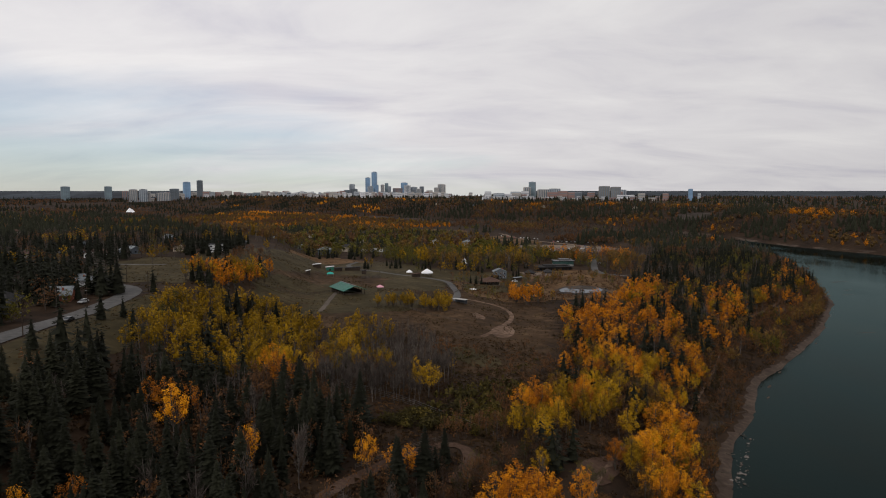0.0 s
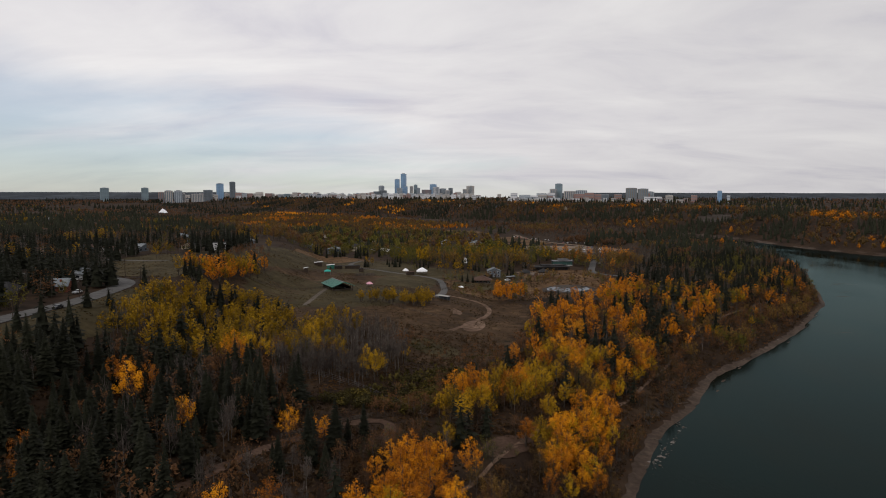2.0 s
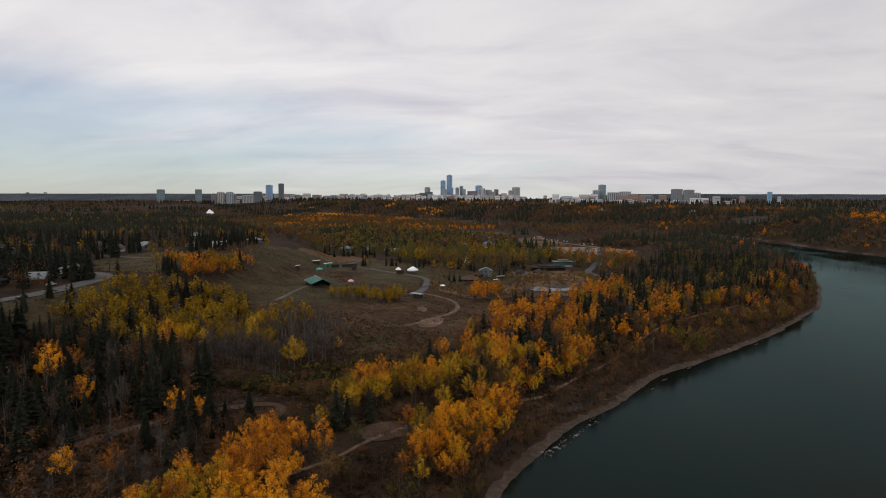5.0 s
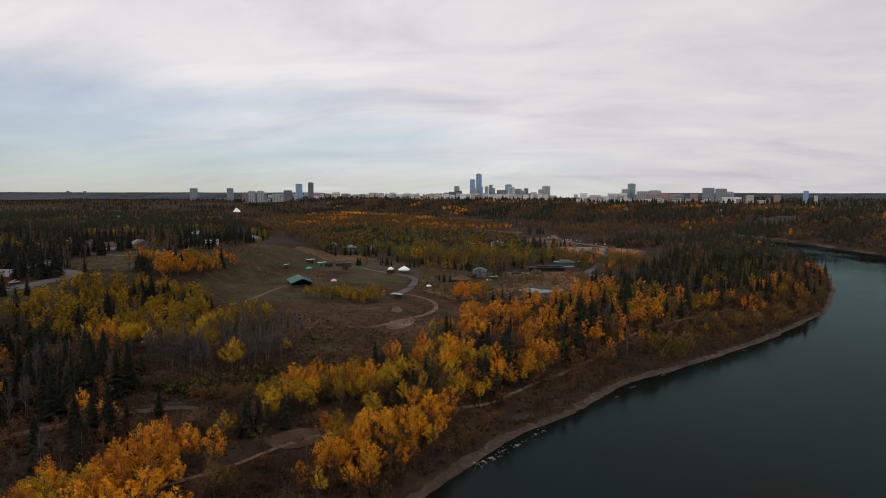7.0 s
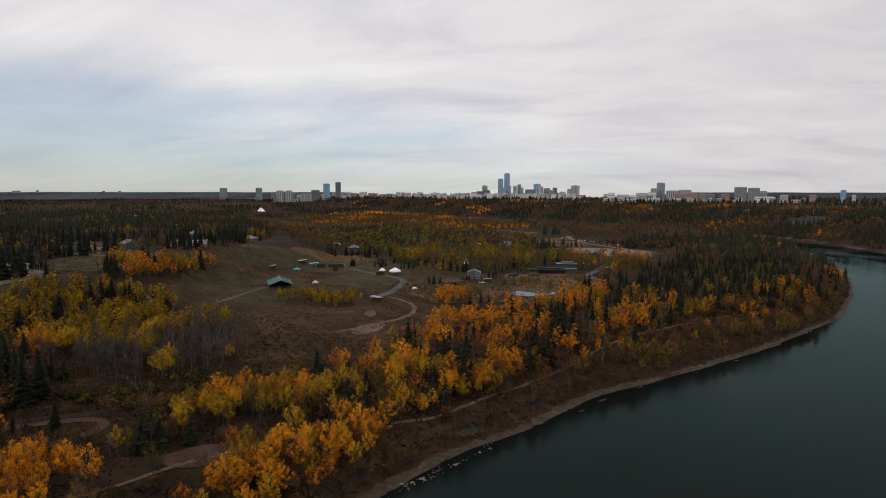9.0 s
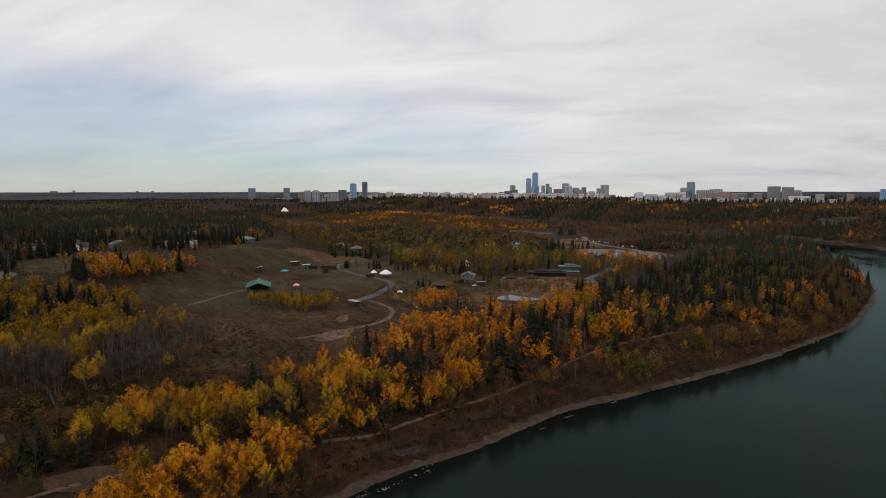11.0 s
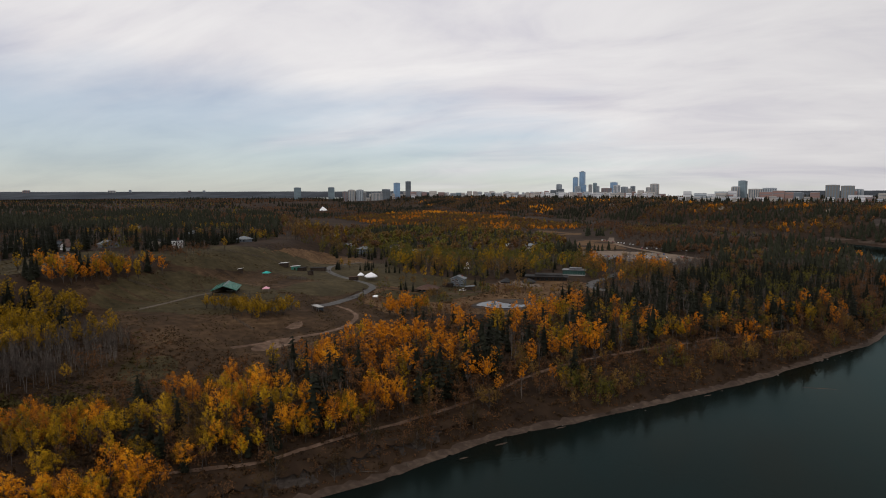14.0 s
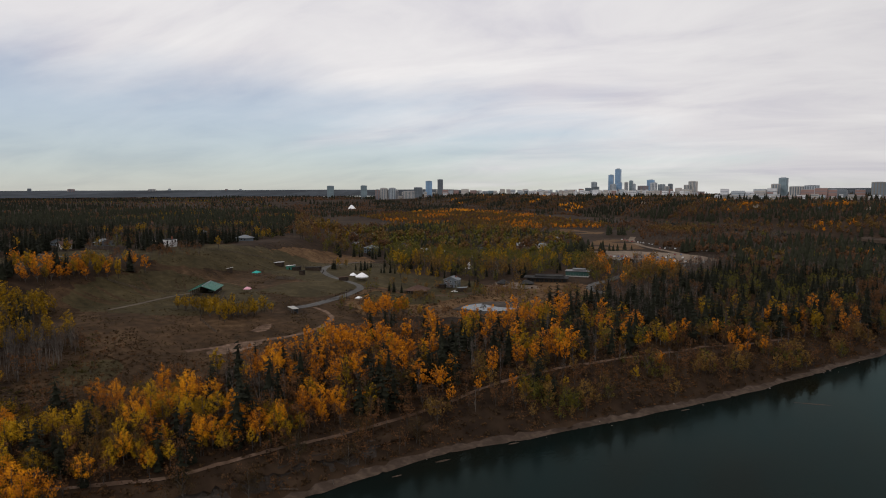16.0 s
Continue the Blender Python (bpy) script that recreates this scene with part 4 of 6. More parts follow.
grow([(-130, 366), (-112, 380), (-112, 400), (-118, 440), (-132, 460), (-142, 440), (-134, 400)], 4.2, {"rust_tree": 0.42, "bare_aspen": 0.38, "shrub": 0.2}, 27, 0.62)
grow([(-60, 640), (-44, 575), (-26, 545), (0, 552), (22, 536), (50, 556), (66, 546), (82, 590), (108, 640), (112, 700), (40, 720), (-60, 700)], 8.2, {"olive_tree": 0.66, "yellow_aspen": 0.09, "spruce": 0.10, "bare_aspen": 0.08, "amber_tree": 0.07}, 28, 1.3, None, 0.55)
grow([(110, 590), (160, 560), (190, 650), (150, 705), (100, 700)], 7.0, {"olive_tree": 0.34, "amber_tree": 0.30, "orange_poplar": 0.08, "bare_aspen": 0.28}, 29, 1.15)
grow([(160, 600), (186, 606), (190, 645), (168, 655), (154, 630)], 7.0, {"orange_poplar": 0.4, "amber_tree": 0.6}, 129, 1.0)
grow([(190, 600), (216, 640), (228, 700), (200, 700), (184, 640)], 6.0, {"bare_aspen": 0.85, "rust_tree": 0.15}, 130, 1.15)
grow([(130, 540), (150, 500), (190, 585), (205, 640), (160, 570)], 7.0, {"bare_aspen": 0.45, "amber_tree": 0.35, "rust_tree": 0.2}, 30, 0.8)
grow([(64, 428), (58, 390), (100, 408), (124, 440), (140, 500), (126, 500), (118, 424), (90, 410)], 7.0, {"rust_tree": 0.5, "shrub": 0.5}, 31, 0.7)
# brush of the meadow and of the bank
grow([(14, 404), (40, 394), (70, 405), (110, 415), (135, 445), (145, 500), (140, 545), (110, 570), (80, 560), (60, 520), (30, 500), (4, 470)], 5.5, {"shrub": 0.72, "olive_tree": 0.1, "amber_tree": 0.1, "rust_tree": 0.08}, 62, 0.6)
grow([(-30, 262), (-6, 262), (4, 224), (26, 226), (44, 262), (36, 292), (8, 282), (-20, 300)], 2.6, {"shrub": 0.8, "rust_tree": 0.08, "olive_shrub": 0.12}, 61, 0.5)
grow([(0, 262), (30, 235), (50, 280), (62, 340), (44, 372), (10, 345), (-8, 300)], 10.0, {"shrub": 1}, 32, 0.45)
def slope(x, y):
    d = shore_distance(x, y)
    return (d > 3.8) & (d < 36)


grow([(30, 90), (60, 80), (320, 520), (250, 520), (30, 180)], 2.5, {"shrub": 0.7, "rust_tree": 0.16, "amber_tree": 0.09, "olive_tree": 0.05}, 33, 0.72, slope)
grow([(60, 90), (320, 520), (250, 520), (70, 210)], 6.5, {"orange_poplar": 0.28, "yellow_aspen": 0.16, "rust_tree": 0.30, "bare_aspen": 0.26}, 63, 0.75, lambda x, y: (shore_distance(x, y) > 13) & (shore_distance(x, y) < 34) & (y > 195))
grow([(250, 500), (320, 500), (420, 730), (330, 730)], 4.5, {"shrub": 0.6, "rust_tree": 0.4}, 133, 0.8, slope)
# undergrowth of the woods
for k, zone in enumerate((SLOPE, FOREST, [(-34, 60), (-26, 128), (0, 150), (12, 130), (10, 100), (6, 60)], [(10, 164), (48, 250), (68, 345), (100, 402), (120, 318), (88, 235), (62, 188), (38, 184)])):
    grow(zone, 3.6 if k != 1 else 5.0, {"shrub": 1}, 50 + k, 1.15)


def tufts(poly, step, seed, material=None, label="tufts of tawny dry grass over the meadow"):
    """Loose tufts of dry grass, one joined mesh."""
    rng = np.random.default_rng(seed)
    xs, ys = np.array(poly, float).T
    X, Y = np.meshgrid(np.arange(xs.min(), xs.max(), step), np.arange(ys.min(), ys.max(), step))
    x, y = X.ravel() + rng.uniform(-0.5, 0.5, X.size) * step, Y.ravel() + rng.uniform(-0.5, 0.5, X.size) * step
    ok = inside(poly, x, y)
    x, y = x[ok], y[ok]
    thick = np.array([noise.noise((a_ / 14, b__ / 14, seed)) for a_, b__ in zip(x, y)])
    ok = free(x, y) & (thick > rng.uniform(-0.55, 0.35, len(x)))
    x, y, thick = x[ok], y[ok], thick[ok]
    n_ = len(x)
    z = ground(x, y)
    vs = []
    for k in range(3):
        a = rng.uniform(0, 2 * np.pi, n_)
        w, h = rng.uniform(0.35, 0.8, n_), rng.uniform(0.15, 0.45, n_) * (1 + thick)
        cx, cy = x + rng.uniform(-0.5, 0.5, n_), y + rng.uniform(-0.5, 0.5, n_)
        vs.append(np.stack([np.column_stack([cx - w * np.cos(a), cy - w * np.sin(a), z - 0.05]), np.column_stack([cx + w * np.cos(a), cy + w * np.sin(a), z - 0.05]), np.column_stack([cx + rng.uniform(-0.3, 0.3, n_), cy + rng.uniform(-0.3, 0.3, n_), z + h])], 1).reshape(-1, 3))
    v = np.concatenate(vs)
    tagged(part("dry_grass", mesh_of("dry_grass", v, np.arange(len(v)).reshape(-1, 3)), material or straw), label, "grass", kind="stuff")


tufts([(-112, 345), (-100, 296), (-70, 296), (-46, 264), (-28, 258), (-10, 258), (2, 214), (30, 216), (50, 255), (62, 300), (72, 345), (70, 400), (128, 440), (128, 480), (90, 520), (60, 480), (0, 430), (-30, 455), (-70, 470), (-110, 480), (-125, 440), (-110, 385)], 2.0, 71)
tufts([(-130, 480), (-60, 520), (-20, 560), (-50, 610), (-100, 620), (-150, 580)], 3.4, 72)
tufts([(-122, 110), (-98, 110), (-96, 170), (-98, 230), (-108, 262), (-130, 350), (-150, 400), (-190, 415), (-200, 360), (-160, 302), (-124, 268)], 2.4, 73)
tufts([(-115, 60), (-104, 150), (-94, 200), (-60, 210), (0, 225), (45, 255), (110, 300), (120, 270), (60, 150), (50, 60)], 1.35, 74, LEAVES["shrub"], "brown leaf litter and brush under the trees")
tufts([(66, 150), (96, 212), (134, 268), (190, 340), (300, 490), (286, 500), (176, 366), (108, 290), (78, 236), (52, 172)], 1.5, 76, LEAVES["rust_tree"], "reddish brown brush over the river bank")
tufts([(-50, 200), (-50, 264), (-10, 268), (6, 214), (-6, 180), (-28, 180)], 1.3, 75, LEAVES["shrub"], "brown brush under the bare aspens")


def plant(kind, *spots):
    """Single trees: x, y, height."""
    for x, y, h in spots:
        GROWN[kind].append((x, y, h, (x * 37 + y * 11) % 360, z_at(x, y) - 0.1))


plant("spruce", (-104, 172, 19), (-112, 172, 11), (-107, 190, 13), (-115, 213, 12), (-112, 222, 9), (-134, 262, 20), (-138, 257, 19), (-137, 268, 17), (-142, 232, 16), (-141, 262, 18), (-146, 262, 15), (-150, 236, 17), (-171, 246, 18), (-176, 236, 16), (-172, 262, 19), (-150, 280, 16), (-160, 264, 17), (-122, 268, 13), (-175, 216, 17), (-150, 216, 15), (-178, 280, 18), (-185, 262, 19), (20, 462, 8), (24, 461, 9), (28, 464, 8), (33, 158, 12), (-48, 545, 8), (-44, 548, 7), (-38, 560, 8), (-43, 578, 8))
plant("orange_poplar", (-70, 158, 13), (-65, 161, 12), (-75, 160, 11), (-42, 134, 11), (-17, 138, 10), (-11, 139, 8), (-10, 101, 9), (-18, 96, 9), (-66, 110, 10), (-72, 104, 9), (-60, 100, 9))
for cx, cy, count, wide in ((85, 226, 6, 7), (92, 243, 5, 6), (113, 278, 6, 7), (127, 302, 7, 8), (158, 332, 5, 7), (124, 362, 7, 10), (76, 290, 4, 8), (70, 788, 8, 12), (92, 780, 6, 10), (68, 1090, 7, 14), (188, 1100, 8, 16), (-61, 522, 4, 4), (-40, 527, 6, 6), (-15, 523, 5, 5), (59, 515, 3, 3), (27, 540, 4, 8), (-330, 540, 9, 22)):
    rng_c = random.Random(int(cx * 3 + cy))
    far_off = cy > 400
    plant("spruce", *[(cx + rng_c.uniform(-wide, wide), cy + rng_c.uniform(-wide, wide), rng_c.uniform(6, 10) if far_off and cy < 700 else rng_c.uniform(10, 17)) for _ in range(count)])
plant("orange_poplar", (346, 628, 11), (341, 634, 12), (348, 642, 12), (339, 645, 10), (352, 650, 11), (343, 655, 10), (362, 826, 12), (354, 834, 13), (368, 842, 11), (346, 822, 12), (358, 850, 11))
plant("spruce", (101, 820, 9), (105, 822, 8), (109, 824, 9), (114, 843, 11), (121, 848, 6))
plant("yellow_aspen", (88, 689, 10), (97, 676, 10), (106, 672, 9), (121, 660, 11), (145, 628, 8), (149, 631, 8), (1, 514, 10), (6, 516, 9), (14, 518, 11), (17, 527, 9), (25, 526, 9))
plant("amber_tree", (162, 602, 10), (169, 614, 12), (177, 629, 13), (183, 639, 12), (72, 602, 12), (-2, 519, 9))
plant("olive_tree", (-21, 566, 12), (-10, 571, 12), (14, 563, 11), (22, 561, 12), (52, 549, 8), (40, 575, 12), (2, 585, 12), (30, 592, 13))
plant("spruce", (26, 148, 15), (28, 152, 12), (24, 154, 13))
plant("olive_tree", (-20, 505, 6), (60, 470, 5), (72, 490, 6))
plant("yellow_aspen", (-64, 530, 9), (-60, 536, 8), (-40, 210, 11), (70, 405, 7))
plant("olive_tree", (37, 149, 2.2), (39, 152, 2.6), (41, 151, 2.2), (40, 154, 2.0), (-100, 200, 4))
plant("yellow_aspen", (-564, 915, 17), (-646, 1127, 18), (-185, 503, 14), (-172, 378, 11), (-224, 378, 11), (-129, 468, 10), (-40, 809, 13), (-59, 729, 10), (-257, 773, 12), (-552, 905, 14), (-190, 512, 12))
plant("yellow_aspen", *[(x, y, 11 + (x % 3)) for x, y in zip(range(-436, -300, 7), (745, 742, 739, 736, 733, 731, 733, 735, 737, 740, 742, 744, 745, 745, 744, 742, 740, 738, 736, 734))])
# houses' plateau, valley floor, far bluff, far plateau
HOMES = [(-140, 100), (-140, 290), (-158, 302), (-188, 330), (-192, 400), (-135, 425), (-150, 480), (-170, 560), (-200, 650), (-900, 650), (-700, 400), (-420, 100)]
grow(HOMES, 7.4, {"yellow_aspen": 0.03, "olive_tree": 0.06, "rust_tree": 0.13, "bare_aspen": 0.20, "spruce": 0.58}, 34, 1.0, None, 0.9)
grow([(-330, 170), (-143, 170), (-143, 290), (-160, 304), (-192, 332), (-330, 430)], 8.2, {"spruce": 0.72, "bare_aspen": 0.28}, 135, 1.0)
grow([(-215, 650), (-250, 720), (-420, 950), (-620, 1250), (-1000, 1250), (-900, 650)], 9.2, {"yellow_aspen": 0.02, "olive_tree": 0.10, "rust_tree": 0.16, "bare_aspen": 0.14, "spruce": 0.58}, 134, 1.0, None, 0.85)
grow([(-60, 640), (-20, 720), (70, 730), (60, 860), (30, 960), (-60, 1060), (-250, 1150), (-420, 960), (-260, 740), (-170, 600)], 10.5, {"spruce": 0.18, "olive_tree": 0.36, "amber_tree": 0.16, "rust_tree": 0.10, "bare_aspen": 0.16, "yellow_aspen": 0.04}, 35, 1.35, None, 0.6)
grow([(90, 1100), (300, 1000), (470, 1020), (375, 1235), (120, 1500), (60, 1240), (20, 1160)], 10.5, {"amber_tree": 0.14, "rust_tree": 0.28, "bare_aspen": 0.50, "spruce": 0.04, "olive_tree": 0.04}, 36, 1.0, None, 0.6)
grow([(20, 1160), (60, 1240), (120, 1500), (-60, 1560), (7, 1385), (24, 1240)], 11.0, {"rust_tree": 0.45, "bare_aspen": 0.40, "spruce": 0.15}, 236, 0.85, None, 0.7)
grow([(-674, 2109), (-461, 1986), (-167, 1617), (7, 1380), (23, 1233), (-114, 1147), (-377, 1243), (-640, 1500)], 11.0, {"orange_poplar": 0.16, "amber_tree": 0.54, "yellow_aspen": 0.10, "rust_tree": 0.20}, 136, 0.8)
grow([(-640, 1500), (-674, 2109), (-461, 1986), (90, 1590), (-500, 2230), (-900, 2600), (-1500, 2200), (-800, 1480)], 13.0, {"rust_tree": 0.46, "bare_aspen": 0.34, "spruce": 0.20}, 336, 0.8)


grow([(140, 866), (215, 792), (250, 900), (300, 1000), (95, 1095), (112, 1000)], 8.5, {"bare_aspen": 0.50, "rust_tree": 0.38, "spruce": 0.12}, 41)


def bluff(x, y):
    d = -shore_distance(x, y) - river_width(y)
    return (d > 12) & (d < 330)


grow([(560, 560), (1400, 500), (1500, 1300), (700, 1900), (-200, 2600), (-900, 3200), (-1300, 2900), (-500, 2300), (90, 1650), (390, 1300), (480, 1000)], 11.5, {"orange_poplar": 0.03, "amber_tree": 0.20, "rust_tree": 0.28, "bare_aspen": 0.12, "spruce": 0.37}, 37, 1.15, bluff, 0.75)
grow([(-900, 3200), (-1300, 2900), (-1500, 3150), (-2500, 4350), (-1700, 4600), (-700, 3500)], 21.0, {"rust_tree": 0.4, "spruce": 0.35, "bare_aspen": 0.15, "amber_tree": 0.1}, 42, 1.1)


def beyond(x, y):
    return (shore_distance(x, y) < -WIDE - 330) & (np.hypot(x, y) < 4650)


grow([(800, 500), (3600, 500), (4600, 2600), (2600, 4600), (-1900, 4600), (-1900, 3700), (-900, 3000), (0, 2000)], 42.0, {"rust_tree": 0.46, "spruce": 0.32, "olive_tree": 0.12, "amber_tree": 0.10}, 38, 1.1, beyond)
grow([(-1000, 1250), (-620, 1260), (-1500, 2200), (-2600, 3400), (-4200, 2500), (-3600, 900), (-800, 500)], 27.0, {"spruce": 0.46, "rust_tree": 0.30, "bare_aspen": 0.12, "olive_tree": 0.10, "yellow_aspen": 0.02}, 39, 1.0, None, 0.8)
grow([(-1500, 2200), (-900, 2600), (-1400, 3100), (-2000, 4300), (-3400, 3600), (-2600, 3000)], 27.0, {"rust_tree": 0.6, "bare_aspen": 0.2, "spruce": 0.2}, 40, 1.2)


# ---- trees ----
def woods():
    rng = np.random.default_rng(5)
    for kind, rows in GROWN.items():
        lab, cat, many = LABELS[kind]
        bark = {"spruce": bark_dark, "bare_aspen": bark_grey}.get(kind, bark_mid)
        mx, my = (-50, 125) if kind == "spruce" else (20, 130) if kind in ("shrub", "olive_shrub", "olive_tree") else (50, 120)
        rows = sorted(rows, key=lambda r: math.hypot(r[0] - mx, r[1] - my))
        limit = {"shrub": 60, "olive_shrub": 70, "olive_tree": 90, "rust_tree": 130, "bare_aspen": 150, "amber_tree": 90, "spruce": 200}.get(kind, 215)
        first = []
        for v in range(5):
            wood, crown = make(kind, 0, 100 + v)
            first.append((mesh_of("trunk", *wood), mesh_of("crown", *crown)))
        for i, (x, y, h, turn, z) in enumerate(rows[:limit]):
            s = h / 10
            m = pose(x, y, z, 0, 0, turn) @ Matrix.Diagonal((s * rng.uniform(0.85, 1.2), s * rng.uniform(0.85, 1.2), s, 1))
            tree = new(cat if kind in ("spruce", "shrub", "olive_shrub") else kind)
            tree.matrix_basis = m
            tagged(tree, lab, cat, cat + " in the valley")
            wood, crown = first[i % 5]
            part("trunk", wood, bark, tree)
            part("crown", crown, LEAVES[kind], tree)
        for level, low, high in ((1, 0, 660), (2, 660, 1900), (3, 1900, 9000)):
            rest = [r for r in rows[limit:] if low <= math.hypot(r[0] - 60, r[1] - 60) < high]
            if not rest:
                continue
            made = [make(kind, level, 200 + v) for v in range(6)]
            for which, mat, nm in ((0, bark, "trunks"), (1, LEAVES[kind], "crowns")):
                if which == 0 and (level > 1 or kind in ("shrub", "olive_shrub", "spruce")):
                    continue
                vs, ts, k = [], [], 0
                for i, (x, y, h, turn, z) in enumerate(rest):
                    v, t = made[i % 6][which]
                    a_, s = radians(turn), h / 10
                    ca, sa = math.cos(a_) * s, math.sin(a_) * s
                    q = np.column_stack([v[:, 0] * ca - v[:, 1] * sa + x, v[:, 0] * sa + v[:, 1] * ca + y, v[:, 2] * s + z])
                    vs.append(q)
                    ts.append(t + k)
                    k += len(v)
                ob = part(("", "", "far_", "distant_")[level] + kind + "_wood_" + nm, mesh_of(nm, np.concatenate(vs), np.concatenate(ts)), mat)
                tagged(ob, many + (" far off in the valley" if level > 1 else " filling the valley") + (", trunks" if which == 0 else ", crowns"), "woods", kind="stuff")


woods()

# ---- the plain beyond the city ----
# raised backdrop standing in for farther land, its haze painted in the colour
pa, pr = np.meshgrid(np.linspace(radians(8), radians(172), 300), [4150, 4300, 4450, 4600, 4700, 4800, 4860, 4920])
px, py = pr * np.cos(pa) + 90, pr * np.sin(pa) + 50
pw = px / py
aside = smooth((np.abs(pw + 0.11) - 0.20) / 0.06)
pz = 42 + aside * 40 * smooth((pr - 4150) / 800) + 1.2 * np.sin(pa * 61) * np.sin(pa * 23 + pr) * aside
pi_ = np.arange(px.size).reshape(px.shape)
qa, qb, qc, qd = pi_[:-1, :-1].ravel(), pi_[:-1, 1:].ravel(), pi_[1:, 1:].ravel(), pi_[1:, :-1].ravel()
tagged(part("distant_plain", mesh_of("distant_plain", np.stack([px.ravel(), py.ravel(), pz.ravel()], 1), np.concatenate([np.stack([qa, qc, qb], 1), np.stack([qa, qd, qc], 1)])), far_land), "dark plain with haze put into its colour, rising to the horizon", "ground", kind="structure")


# ---- city on the horizon ----
def tower(x, y, wide, top, style):
    base = z_at(x, y) - 1
    h, deep = top - base, min(wide, 40) * 0.8
    rng = random.Random(int(x * 7 + y))
    name = "tower" if h > 45 else "city_block"
    look_ = {"teal": "teal glass", "glass": "blue glass", "rust": "red brick", "tan": "tan concrete", "grey": "grey concrete", "dark": "dark glass", "white": "white concrete", "umber": "dull brown concrete"}[style]
    t = thing(name, look_ + (" high-rise on the city skyline" if h > 45 else " low block on the city skyline"), "building", x, y, base, math.degrees(math.atan2(-x, y)) + rng.uniform(-12, 12))
    w, d = wide / 2, deep / 2
    part("wall", boxes((-w, w, -d, d, 0, h * 0.965)), FACADES[style], t)
    part("roof", boxes((-w * 0.55, w * 0.5, -d * 0.6, d * 0.6, h * 0.965, h), (-w, w, -d, -d + 0.8, h * 0.965, h * 0.965 + 1.2)), FACADES["grey" if style != "grey" else "dark"], t)
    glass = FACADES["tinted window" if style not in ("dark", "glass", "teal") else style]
    if h > 45:
        bays = max(2, round(wide / 9))
        step = wide / bays
        for i in range(bays):
            cx = -w + (i + 0.5) * step
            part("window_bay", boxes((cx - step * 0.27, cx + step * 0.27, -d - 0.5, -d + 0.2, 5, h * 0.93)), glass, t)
    else:
        floors = min(2, max(1, int((h - 2) / 7)))
        for i in range(floors):
            z = 2 + (i + 0.4) * (h - 4) / floors
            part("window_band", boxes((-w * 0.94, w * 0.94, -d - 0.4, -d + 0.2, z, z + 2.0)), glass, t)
    return t


WEST_TOWERS = [(-1956, 3339, 41, 107, "teal"), (-1783, 3434, 36, 108, "teal"), (-1711, 3471, 27, 84, "rust"), (-1676, 3488, 40, 93, "tan"), (-1631, 3509, 40, 93, "grey"), (-1604, 3521, 12, 78, "tan"), (-1540, 3550, 68, 74, "tan"), (-1488, 3572, 47, 96, "dark"), (-1429, 3596, 38, 134, "glass"), (-1365, 3621, 32, 144, "dark"), (-1335, 3632, 35, 80, "rust"), (-1305, 3643, 32, 77, "grey"), (-1276, 3653, 29, 77, "rust"), (-1225, 3670, 39, 84, "tan"), (-1177, 3686, 36, 77, "rust"), (-1151, 3694, 16, 74, "tan"), (-1112, 3706, 29, 71, "grey"), (-1075, 3717, 39, 74, "teal")]
MID_BLOCKS = [(-1088, 4159, 40, 62, "white"), (-1038, 4172, 37, 73, "grey"), (-1000, 4181, 22, 72, "dark"), (-966, 4190, 37, 69, "white"), (-908, 4202, 55, 69, "tan"), (-865, 4211, 18, 65, "grey"), (-814, 4222, 59, 61, "tan"), (-747, 4234, 56, 72, "rust"), (-692, 4243, 37, 61, "white")]
DOWNTOWN = [(-763, 4729, 17, 79, "tan"), (-706, 4743, 44, 90, "dark"), (-655, 4740, 52, 98, "dark"), (-678, 4802, 38, 133, "grey"), (-560, 4817, 34, 184, "glass"), (-512, 4822, 38, 226, "glass"), (-536, 4760, 42, 117, "grey"), (-490, 4775, 25, 129, "glass"), (-448, 4779, 25, 130, "tan"), (-422, 4831, 25, 142, "teal"), (-397, 4783, 25, 117, "grey"), (-341, 4837, 72, 104, "rust"), (-290, 4841, 47, 146, "glass"), (-265, 4792, 47, 125, "white"), (-218, 4845, 47, 113, "grey"), (-178, 4796, 34, 100, "tan"), (-159, 4847, 30, 117, "dark")]
DOWNTOWN_EAST = [(-99, 4748, 42, 87, "tan"), (-49, 4749, 33, 108, "tan"), (-10, 4799, 54, 133, "tan"), (41, 4749, 50, 62, "rust"), (-505, 4700, 44, 66, "white"), (-455, 4696, 38, 72, "tan"), (-410, 4702, 34, 64, "white"), (-372, 4690, 30, 75, "rust"), (-112, 4700, 36, 56, "white"), (-70, 4694, 30, 64, "grey"), (-24, 4704, 44, 58, "white"), (203, 4745, 25, 71, "tan")]
